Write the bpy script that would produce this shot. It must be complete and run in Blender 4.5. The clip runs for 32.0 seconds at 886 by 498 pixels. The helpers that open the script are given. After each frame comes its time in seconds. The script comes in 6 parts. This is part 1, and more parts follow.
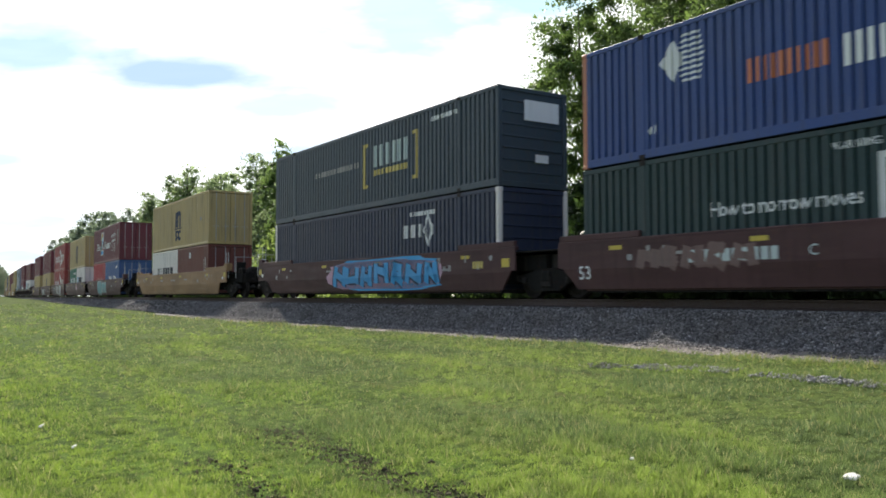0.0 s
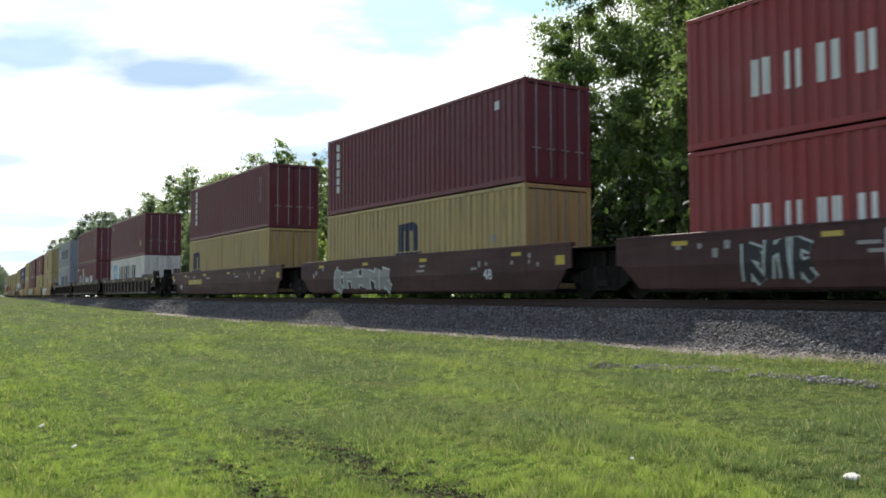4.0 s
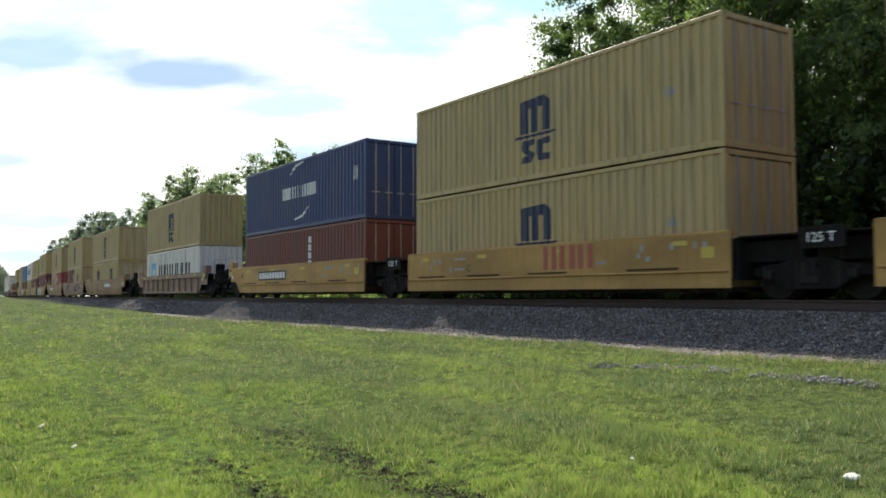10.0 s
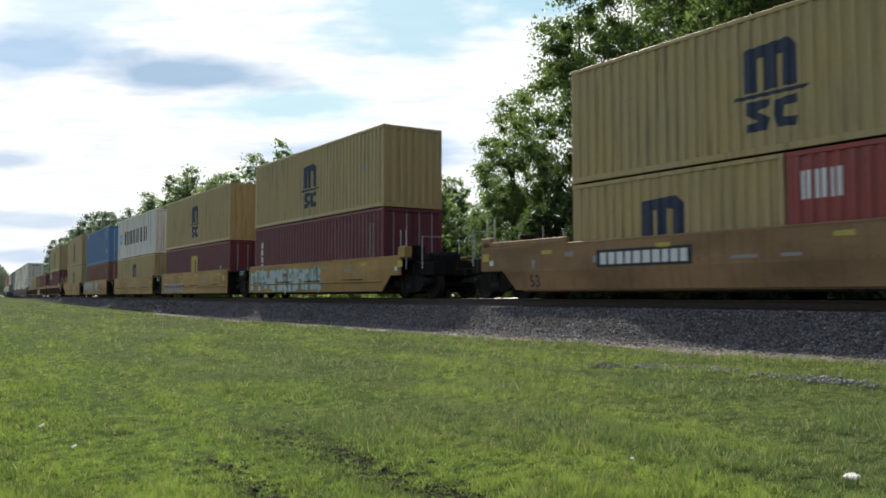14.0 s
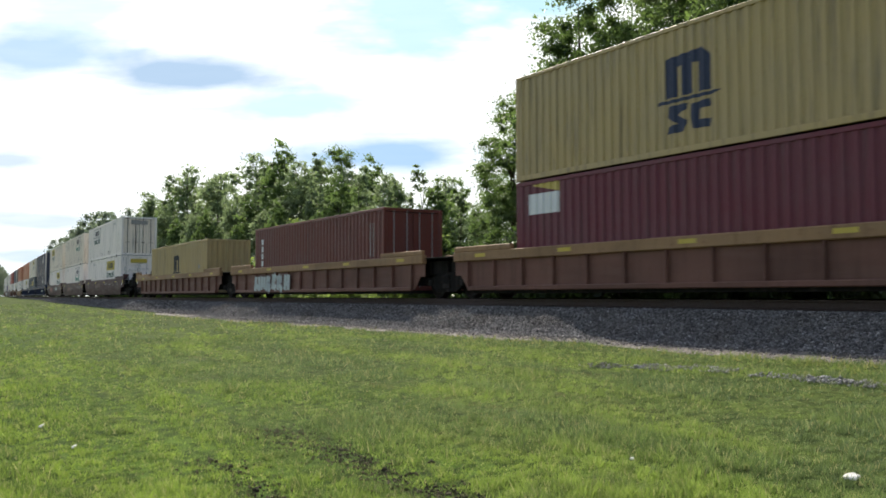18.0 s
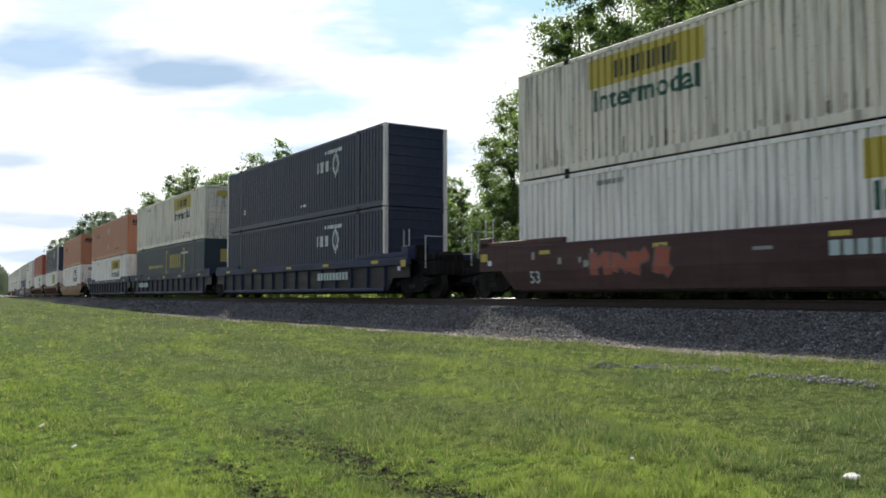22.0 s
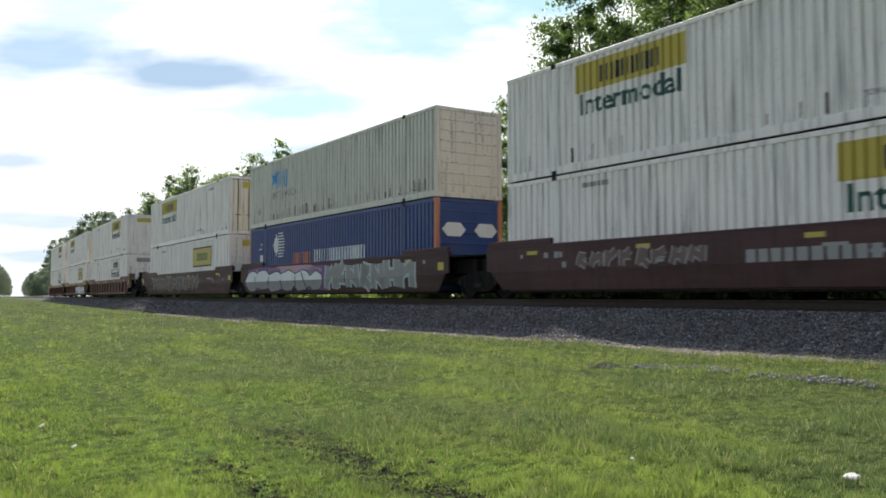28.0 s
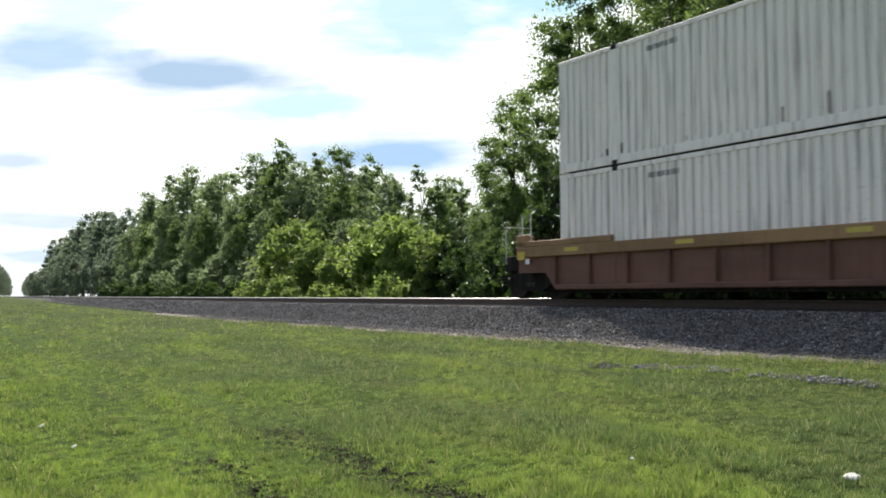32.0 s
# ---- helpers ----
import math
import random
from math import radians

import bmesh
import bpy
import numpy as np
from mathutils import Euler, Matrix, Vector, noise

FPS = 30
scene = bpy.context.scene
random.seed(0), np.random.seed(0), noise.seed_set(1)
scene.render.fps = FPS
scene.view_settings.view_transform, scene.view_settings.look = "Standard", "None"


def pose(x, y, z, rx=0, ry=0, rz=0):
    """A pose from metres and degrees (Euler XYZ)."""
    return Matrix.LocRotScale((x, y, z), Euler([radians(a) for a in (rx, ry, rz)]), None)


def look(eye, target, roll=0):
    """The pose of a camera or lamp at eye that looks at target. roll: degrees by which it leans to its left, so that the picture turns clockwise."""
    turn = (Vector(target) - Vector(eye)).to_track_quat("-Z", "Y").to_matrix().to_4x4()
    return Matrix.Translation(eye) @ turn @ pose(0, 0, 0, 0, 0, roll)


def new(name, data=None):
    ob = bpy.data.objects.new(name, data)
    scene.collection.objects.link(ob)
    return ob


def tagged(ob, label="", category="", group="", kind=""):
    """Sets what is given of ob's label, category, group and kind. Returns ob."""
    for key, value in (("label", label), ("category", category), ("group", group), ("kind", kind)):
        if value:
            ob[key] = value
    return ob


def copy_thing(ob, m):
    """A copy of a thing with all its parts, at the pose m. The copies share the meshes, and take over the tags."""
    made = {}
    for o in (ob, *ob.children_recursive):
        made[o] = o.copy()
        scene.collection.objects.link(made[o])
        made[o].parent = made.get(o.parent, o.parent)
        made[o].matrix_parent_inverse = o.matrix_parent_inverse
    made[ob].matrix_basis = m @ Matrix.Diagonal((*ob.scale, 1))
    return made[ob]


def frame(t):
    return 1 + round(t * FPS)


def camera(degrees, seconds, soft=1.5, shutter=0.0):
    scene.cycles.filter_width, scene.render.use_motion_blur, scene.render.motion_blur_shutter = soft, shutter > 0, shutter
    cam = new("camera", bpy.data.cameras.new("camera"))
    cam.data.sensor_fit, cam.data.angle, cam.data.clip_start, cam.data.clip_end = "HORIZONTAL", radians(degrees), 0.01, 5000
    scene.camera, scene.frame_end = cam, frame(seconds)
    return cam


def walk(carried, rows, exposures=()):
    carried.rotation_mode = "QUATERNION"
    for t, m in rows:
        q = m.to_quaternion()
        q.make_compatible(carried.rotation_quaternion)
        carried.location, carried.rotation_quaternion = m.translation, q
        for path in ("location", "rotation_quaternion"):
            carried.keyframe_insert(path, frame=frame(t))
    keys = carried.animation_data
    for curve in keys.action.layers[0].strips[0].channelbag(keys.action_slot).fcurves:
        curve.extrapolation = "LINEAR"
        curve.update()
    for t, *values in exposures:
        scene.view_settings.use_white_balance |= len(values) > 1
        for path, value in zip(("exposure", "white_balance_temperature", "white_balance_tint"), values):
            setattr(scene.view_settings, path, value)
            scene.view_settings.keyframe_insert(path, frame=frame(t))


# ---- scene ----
import itertools

# the lens and the still camera
EYE = Vector((0.0, 0.0, 0.132))
YAW, TILT = 0.58533, 0.05365
WAY = Vector((-math.cos(YAW) * math.cos(TILT), math.sin(YAW) * math.cos(TILT), math.sin(TILT)))
cam = camera(54.45, 32.0, soft=1.7, shutter=0.1)
STILL = look(EYE, EYE + WAY * 10, -0.12)
walk(cam, ((0.0, STILL), (32.0, STILL)), ((0.0, 0.48), (1.0, 0.48), (2.0, 0.39), (3.0, 0.35), (6.0, 0.33), (7.0, 0.38), (8.0, 0.35), (9.0, 0.33), (10.0, 0.36), (11.0, 0.28), (12.0, 0.09), (13.0, 0.03), (14.0, 0.01), (17.0, 0.21), (19.0, 0.28), (20.0, 0.04), (21.0, 0.04), (22.0, 0.13), (23.0, 0.23), (25.0, 0.27), (28.0, 0.21), (32.0, 0.21)))

# ------------------------------------------------------------ light
SUN_WAY = Vector((-7.0, 2.35, 7.0)).normalized()
world = bpy.data.worlds.new("sky")
scene.world = world
world.use_nodes = True
wn = world.node_tree.nodes
sky_tex = wn.new("ShaderNodeTexSky")
sky_tex.sky_type = "NISHITA"
sky_tex.sun_disc = False
sky_tex.sun_elevation = math.asin(SUN_WAY.z)
sky_tex.sun_rotation = math.atan2(SUN_WAY.x, SUN_WAY.y)
sky_tex.dust_density = 2.5
wn["Background"].inputs["Strength"].default_value = 0.17
cloud_white = wn.new("ShaderNodeHueSaturation")
cloud_white.inputs["Saturation"].default_value = 0.8
world.node_tree.links.new(sky_tex.outputs[0], cloud_white.inputs["Color"])
world.node_tree.links.new(cloud_white.outputs[0], wn["Background"].inputs["Color"])
sun_data = bpy.data.lights.new("sun", "SUN")
sun_data.energy, sun_data.angle, sun_data.color = 5.0, radians(0.6), (1.0, 0.94, 0.84)
sun = new("sun", sun_data)
sun.matrix_world = look(SUN_WAY * 60, (0, 0, 0))


# ------------------------------------------------------------ materials
def nodes_of(name):
    m = bpy.data.materials.new(name)
    m.use_nodes = True
    return m, m.node_tree.nodes, m.node_tree.links, m.node_tree.nodes["Principled BSDF"]


def mix_col(n, l, fac, a, b, blend="MIX"):
    x = n.new("ShaderNodeMix")
    x.data_type, x.blend_type = "RGBA", blend
    for sock, val in ((x.inputs[0], fac), (x.inputs[6], a), (x.inputs[7], b)):
        if isinstance(val, bpy.types.NodeSocket):
            l.new(val, sock)
        elif isinstance(val, tuple):
            sock.default_value = (*val[:3], 1)
        else:
            sock.default_value = val
    return x.outputs[2]


def ramp(n, l, src, lo, hi, a=0.0, b=1.0):
    r = n.new("ShaderNodeMapRange")
    r.inputs[1].default_value, r.inputs[2].default_value = lo, hi
    r.inputs[3].default_value, r.inputs[4].default_value = a, b
    l.new(src, r.inputs[0])
    return r.outputs[0]


def noise_of(n, l, scale, detail=4.0, vec=None, stretch=None):
    t = n.new("ShaderNodeTexNoise")
    t.inputs["Scale"].default_value, t.inputs["Detail"].default_value = scale, detail
    if vec is None:
        vec = n.new("ShaderNodeTexCoord").outputs["Object"]
    if stretch:
        mp = n.new("ShaderNodeMapping")
        mp.inputs["Scale"].default_value = stretch
        l.new(vec, mp.inputs[0])
        vec = mp.outputs[0]
    l.new(vec, t.inputs["Vector"])
    return t.outputs["Fac"]


def bump_of(n, l, p, height, strength=0.3, dist=0.01):
    b = n.new("ShaderNodeBump")
    b.inputs["Strength"].default_value, b.inputs["Distance"].default_value = strength, dist
    l.new(height, b.inputs["Height"])
    l.new(b.outputs[0], p.inputs["Normal"])


PAINTS = {}


def paint(name, col, dirt=0.35, rough=0.5, rust=0.25, metal=0.0, gloss=0.5):
    """Weathered paint on steel: faded patches, streaks running down, rust specks."""
    if name in PAINTS:
        return PAINTS[name]
    m, n, l, p = nodes_of(name)
    geo = n.new("ShaderNodeTexCoord").outputs["Object"]
    info = n.new("ShaderNodeObjectInfo").outputs["Random"]
    shift = n.new("ShaderNodeVectorMath")
    shift.operation = "MULTIPLY_ADD"
    l.new(info, shift.inputs[0])
    shift.inputs[1].default_value = (31.0, 17.0, 9.0)
    l.new(geo, shift.inputs[2])
    vec = shift.outputs[0]
    big = noise_of(n, l, 0.7, 3, vec)
    streak = noise_of(n, l, 2.2, 6, vec, (4.5, 4.5, 0.22))
    speck = noise_of(n, l, 14.0, 6, vec)
    grey = tuple(0.55 * c + 0.45 * 0.5 * (max(col) + 0.1) for c in col)
    c = mix_col(n, l, ramp(n, l, big, 0.35, 0.75, 0.0, 0.35), col, grey)
    c = mix_col(n, l, ramp(n, l, streak, 0.52, 0.68, 0.0, dirt), c, (0.07, 0.06, 0.05))
    c = mix_col(n, l, ramp(n, l, speck, 0.63, 0.72, 0.0, rust), c, (0.13, 0.055, 0.025))
    l.new(c, p.inputs["Base Color"])
    l.new(ramp(n, l, speck, 0.3, 0.7, rough - 0.08, rough + 0.2), p.inputs["Roughness"])
    p.inputs["Metallic"].default_value = metal
    p.inputs["Specular IOR Level"].default_value = gloss
    bump_of(n, l, p, big, 0.25, 0.03)
    PAINTS[name] = m
    return m


def car_paint(name, col, dust=0.45, rust=0.35):
    """Old paint on a railway car: broad faded and grimy patches, dust lying in bands, soft runs, rust spots."""
    if name in PAINTS:
        return PAINTS[name]
    m, n, l, p = nodes_of(name)
    geo = n.new("ShaderNodeTexCoord").outputs["Object"]
    info = n.new("ShaderNodeObjectInfo").outputs["Random"]
    shift = n.new("ShaderNodeVectorMath")
    shift.operation = "MULTIPLY_ADD"
    l.new(info, shift.inputs[0])
    shift.inputs[1].default_value = (43.0, 11.0, 7.0)
    l.new(geo, shift.inputs[2])
    vec = shift.outputs[0]
    broad = noise_of(n, l, 0.55, 5, vec, (0.7, 1.0, 1.6))
    band = noise_of(n, l, 1.7, 6, vec, (0.30, 1.0, 2.4))
    run = noise_of(n, l, 1.9, 5, vec, (3.2, 3.2, 0.35))
    speck = noise_of(n, l, 11.0, 7, vec)
    c = mix_col(n, l, ramp(n, l, broad, 0.38, 0.64, 0.0, 0.75), col, tuple(0.55 * q for q in col))
    c = mix_col(n, l, ramp(n, l, band, 0.50, 0.72, 0.0, dust), c, tuple(0.6 * q + 0.4 * w for q, w in zip(col, (0.20, 0.155, 0.125))))
    c = mix_col(n, l, ramp(n, l, run, 0.50, 0.78, 0.0, 0.5), c, tuple(0.45 * q for q in col))
    c = mix_col(n, l, ramp(n, l, speck, 0.60, 0.70, 0.0, rust), c, (0.11, 0.045, 0.022))
    l.new(c, p.inputs["Base Color"])
    l.new(ramp(n, l, band, 0.3, 0.7, 0.52, 0.82), p.inputs["Roughness"])
    p.inputs["Specular IOR Level"].default_value = 0.25
    bump_of(n, l, p, broad, 0.35, 0.05)
    PAINTS[name] = m
    return m


C = {
    "msc": (0.440, 0.318, 0.134), "maroon": (0.142, 0.026, 0.038), "brown": (0.150, 0.040, 0.029),
    "red": (0.286, 0.038, 0.038), "kred": (0.353, 0.017, 0.034), "cai": (0.319, 0.059, 0.050),
    "white": (0.74, 0.68, 0.63), "jb": (0.88, 0.80, 0.74), "stained": (0.80, 0.70, 0.58), "cream": (0.646, 0.598, 0.503), "grey": (0.30, 0.315, 0.345),
    "csx": (0.036, 0.056, 0.072), "umax": (0.020, 0.030, 0.062), "pacer": (0.029, 0.063, 0.202), "green": (0.008, 0.126, 0.071),
    "csxg": (0.014, 0.038, 0.038), "blue": (0.042, 0.160, 0.353), "cma": (0.021, 0.046, 0.143), "lblue": (0.042, 0.101, 0.252),
    "orange": (0.52, 0.195, 0.098), "orred": (0.420, 0.076, 0.042),
}
WORN = {"stained": (0.6, 0.7), "cream": (0.55, 0.6), "jb": (0.42, 0.32)}      # dirt and rust of the worse ones
BOX = {k: paint("paint_" + k, v, WORN[k][0] if k in WORN else 0.42 if k in ("white", "grey", "msc") else 0.3, 0.5, WORN[k][1] if k in WORN else 0.25, gloss=0.38) for k, v in C.items()}
CARP = {
    "bnsf": car_paint("oxide_brown_car", (0.078, 0.037, 0.036), 0.35, 0.25),
    "ttx": car_paint("yellow_car", (0.44, 0.265, 0.085), 0.35, 0.22),
    "tan": car_paint("tan_car", (0.31, 0.185, 0.090), 0.5, 0.35),
    "dark": car_paint("dark_brown_car", (0.046, 0.030, 0.026), 0.4, 0.35),
    "rust": car_paint("rusty_car", (0.165, 0.078, 0.056), 0.5, 0.4),
    "ochre": car_paint("rusty_ochre_car", (0.26, 0.135, 0.058), 0.45, 0.6),
    "dusty": car_paint("dusty_tan_car", (0.30, 0.20, 0.14), 0.6, 0.4),
    "navy": car_paint("navy_car", (0.030, 0.040, 0.085), 0.25, 0.25),
    "grime": car_paint("grimy_navy_car", (0.045, 0.040, 0.042), 0.4, 0.3),
}
STEEL_DARK = paint("grimy_steel", (0.010, 0.009, 0.008), 0.4, 0.8, 0.3, gloss=0.1)
CASTING = paint("casting_steel", (0.017, 0.014, 0.012), 0.3, 0.7, 0.4, gloss=0.15)
GALV = paint("galvanised_steel", (0.45, 0.45, 0.44), 0.3, 0.45, 0.2, 0.6)
MARK = {k: paint("mark_" + k, v, 0.12, 0.6, 0.06) for k, v in {
    "white": (0.72, 0.72, 0.70), "black": (0.02, 0.02, 0.025), "navy": (0.022, 0.032, 0.07), "yellow": (0.52, 0.39, 0.05),
    "jbgreen": (0.02, 0.09, 0.06), "tealg": (0.02, 0.19, 0.13), "sky": (0.14, 0.45, 0.68), "red": (0.45, 0.04, 0.03),
    "orange": (0.55, 0.16, 0.06), "gold": (0.55, 0.42, 0.10), "grey": (0.29, 0.28, 0.265), "pale": (0.45, 0.52, 0.5),
    "ttxred": (0.33, 0.07, 0.035), "cyan": (0.03, 0.30, 0.60), "pink": (0.5, 0.3, 0.38), "teal": (0.10, 0.28, 0.30), "violet": (0.17, 0.07, 0.24), "rust": (0.13, 0.065, 0.04)}.items()}


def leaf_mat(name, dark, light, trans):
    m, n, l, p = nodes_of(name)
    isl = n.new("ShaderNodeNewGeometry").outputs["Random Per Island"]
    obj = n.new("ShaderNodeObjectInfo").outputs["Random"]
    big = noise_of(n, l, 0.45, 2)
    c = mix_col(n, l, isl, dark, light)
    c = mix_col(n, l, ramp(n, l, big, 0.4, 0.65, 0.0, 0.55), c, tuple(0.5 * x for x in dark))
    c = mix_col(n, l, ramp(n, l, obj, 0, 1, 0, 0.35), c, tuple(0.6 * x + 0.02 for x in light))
    l.new(c, p.inputs["Base Color"])
    p.inputs["Roughness"].default_value = 0.5
    tr = n.new("ShaderNodeBsdfTranslucent")
    l.new(mix_col(n, l, 0.5, c, trans), tr.inputs["Color"])
    mx = n.new("ShaderNodeMixShader")
    mx.inputs[0].default_value = 0.55
    l.new(p.outputs[0], mx.inputs[1])
    l.new(tr.outputs[0], mx.inputs[2])
    l.new(mx.outputs[0], n["Material Output"].inputs["Surface"])
    return m


LEAF = {
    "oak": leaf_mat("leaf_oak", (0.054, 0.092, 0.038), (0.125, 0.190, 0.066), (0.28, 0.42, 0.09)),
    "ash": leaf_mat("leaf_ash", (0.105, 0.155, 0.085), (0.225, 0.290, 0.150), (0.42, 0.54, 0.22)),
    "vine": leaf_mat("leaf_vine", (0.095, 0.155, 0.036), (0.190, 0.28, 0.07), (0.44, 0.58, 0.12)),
    # undergrowth: the shade below the trees is put into darker leaf colours
    "shade": leaf_mat("leaf_undergrowth_shaded", (0.020, 0.040, 0.014), (0.055, 0.090, 0.026), (0.10, 0.18, 0.03)),
    # distant trees: haze is put into this paler, greyer leaf colour
    "far": leaf_mat("leaf_far_hazed", (0.105, 0.145, 0.105), (0.175, 0.220, 0.155), (0.29, 0.37, 0.21)),
}


def bark_mat():
    m, n, l, p = nodes_of("bark")
    a = noise_of(n, l, 6.0, 6, None, (3, 3, 0.5))
    l.new(mix_col(n, l, ramp(n, l, a, 0.35, 0.7), (0.035, 0.028, 0.022), (0.12, 0.10, 0.08)), p.inputs["Base Color"])
    p.inputs["Roughness"].default_value = 0.9
    bump_of(n, l, p, a, 0.8, 0.04)
    return m


BARK = bark_mat()


def lawn_share(n, l, geo):
    """0 by the bank, 1 on the open lawn, with a wandering limit between them."""
    sep = n.new("ShaderNodeSeparateXYZ")
    l.new(geo, sep.inputs[0])
    wob = noise_of(n, l, 0.35, 4, geo)
    add = n.new("ShaderNodeMath")
    add.operation = "MULTIPLY_ADD"
    l.new(wob, add.inputs[0])
    add.inputs[1].default_value = 9.0
    l.new(sep.outputs[1], add.inputs[2])
    return ramp(n, l, add.outputs[0], 11.0, 6.5)


def grass_ground():
    m, n, l, p = nodes_of("mown_grass")
    geo = n.new("ShaderNodeTexCoord").outputs["Object"]
    a = noise_of(n, l, 0.55, 4, geo, (0.28, 1.5, 1.0))
    b = noise_of(n, l, 2.4, 5, geo)
    f = noise_of(n, l, 38.0, 4, geo)
    r = noise_of(n, l, 0.9, 4, geo, (0.22, 1.6, 1.0))
    c = mix_col(n, l, ramp(n, l, a, 0.35, 0.65), (0.055, 0.100, 0.016), (0.105, 0.170, 0.024))
    c = mix_col(n, l, lawn_share(n, l, geo), mix_col(n, l, 0.35, c, (0.105, 0.095, 0.045)), c)
    c = mix_col(n, l, ramp(n, l, b, 0.42, 0.7, 0.0, 0.6), c, (0.040, 0.058, 0.014))
    c = mix_col(n, l, ramp(n, l, r, 0.58, 0.72, 0.0, 0.45), c, (0.16, 0.135, 0.05))
    k = noise_of(n, l, 6.5, 5, geo)
    c = mix_col(n, l, ramp(n, l, k, 0.46, 0.60, 0.0, 0.7), c, (0.020, 0.034, 0.010))
    c = mix_col(n, l, ramp(n, l, f, 0.5, 0.75, 0.0, 0.55), c, (0.035, 0.045, 0.012))
    l.new(c, p.inputs["Base Color"])
    p.inputs["Roughness"].default_value = 0.95
    p.inputs["Specular IOR Level"].default_value = 0.05
    bump_of(n, l, p, f, 0.8, 0.05)
    return m


def blade_mat(name="grass_blade", dry=0.0):
    m, n, l, p = nodes_of(name)
    geo = n.new("ShaderNodeTexCoord").outputs["Object"]
    isl = n.new("ShaderNodeNewGeometry").outputs["Random Per Island"]
    a = noise_of(n, l, 0.55, 4, geo, (0.28, 1.5, 1.0))
    b = noise_of(n, l, 1.5, 4, geo, (0.55, 1.2, 1.0))
    share = lawn_share(n, l, geo)
    bank = mix_col(n, l, isl, (0.045, 0.080, 0.038), (0.185, 0.250, 0.110))
    open_lawn = mix_col(n, l, isl, (0.074, 0.130, 0.022), (0.265, 0.375, 0.050))
    c = mix_col(n, l, share, bank, open_lawn)
    c = mix_col(n, l, ramp(n, l, a, 0.45, 0.62, 0.0, 0.7), c, (0.235, 0.325, 0.055))
    c = mix_col(n, l, ramp(n, l, b, 0.50, 0.62, 0.0, 0.55), c, (0.070, 0.104, 0.040))
    k = noise_of(n, l, 6.5, 5, geo)
    c = mix_col(n, l, ramp(n, l, k, 0.48, 0.60, 0.0, 0.6), c, (0.040, 0.062, 0.022))
    c = mix_col(n, l, ramp(n, l, isl, 0.89, 0.91, 0.0, 0.85), c, (0.36, 0.33, 0.18))
    if dry:
        c = mix_col(n, l, ramp(n, l, isl, 0.2, 0.8, 0.1, dry), c, (0.30, 0.27, 0.10))
    l.new(c, p.inputs["Base Color"])
    p.inputs["Roughness"].default_value = 0.36
    p.inputs["Specular IOR Level"].default_value = 0.5
    tr = n.new("ShaderNodeBsdfTranslucent")
    l.new(mix_col(n, l, 0.22, mix_col(n, l, 1.0, c, (1.65, 1.55, 1.35), "MULTIPLY"), (0.30, 0.42, 0.14)), tr.inputs["Color"])
    mx = n.new("ShaderNodeMixShader")
    mx.inputs[0].default_value = 0.45
    l.new(p.outputs[0], mx.inputs[1])
    l.new(tr.outputs[0], mx.inputs[2])
    l.new(mx.outputs[0], n["Material Output"].inputs["Surface"])
    return m


def stone_mat(name, lo, hi, scale):
    m, n, l, p = nodes_of(name)
    geo = n.new("ShaderNodeTexCoord").outputs["Object"]
    isl = n.new("ShaderNodeNewGeometry").outputs["Random Per Island"]
    v = n.new("ShaderNodeTexVoronoi")
    v.inputs["Scale"].default_value = scale
    l.new(geo, v.inputs["Vector"])
    sp = n.new("ShaderNodeSeparateColor")
    l.new(v.outputs["Color"], sp.inputs[0])
    a = noise_of(n, l, 1.3, 4, geo)
    g = noise_of(n, l, 60.0, 3, geo)
    c = mix_col(n, l, ramp(n, l, isl if scale < 1 else sp.outputs[0], 0.25, 1.0), lo, hi)
    c = mix_col(n, l, ramp(n, l, a, 0.4, 0.7, 0.0, 0.4), c, (0.10, 0.085, 0.065))
    c = mix_col(n, l, ramp(n, l, g, 0.45, 0.7, 0.0, 0.35), c, tuple(0.6 * x for x in lo))
    l.new(c, p.inputs["Base Color"])
    p.inputs["Roughness"].default_value = 0.95
    p.inputs["Specular IOR Level"].default_value = 0.12
    bump_of(n, l, p, v.outputs["Distance"] if scale >= 1 else g, 0.9, 0.04)
    return m


GRASS, BLADE, DRY_BLADE = grass_ground(), blade_mat(), blade_mat("dry_grass_blade", 0.75)
BALLAST = stone_mat("ballast_bed", (0.085, 0.082, 0.082), (0.25, 0.24, 0.235), 17.0)
STONE = stone_mat("ballast_stone", (0.095, 0.092, 0.091), (0.36, 0.345, 0.335), 0.5)
PALE_STONE = stone_mat("pale_stone", (0.20, 0.195, 0.19), (0.60, 0.58, 0.56), 0.5)
GRIT = stone_mat("verge_grit", (0.17, 0.15, 0.135), (0.40, 0.365, 0.33), 30.0)
TIE = paint("creosoted_timber", (0.06, 0.048, 0.040), 0.5, 0.9, 0.2)
RAIL = paint("rusty_rail_web", (0.07, 0.045, 0.035), 0.4, 0.75, 0.5)


def plain(name, col, rough, metal=0.0):
    m, n, l, p = nodes_of(name)
    a = noise_of(n, l, 20.0, 4)
    l.new(mix_col(n, l, ramp(n, l, a, 0.3, 0.7), tuple(0.85 * x for x in col), col), p.inputs["Base Color"])
    p.inputs["Roughness"].default_value, p.inputs["Metallic"].default_value = rough, metal
    return m


RAILHEAD = plain("polished_rail_head", (0.55, 0.53, 0.50), 0.24, 1.0)
PAPER = plain("white_paper", (0.72, 0.70, 0.62), 0.8)
SOIL = stone_mat("trodden_soil", (0.05, 0.045, 0.026), (0.13, 0.115, 0.07), 0.5)


# ------------------------------------------------------------ helpers for meshes
CENTRE = 15.93          # the track's centre line passes this far from the camera
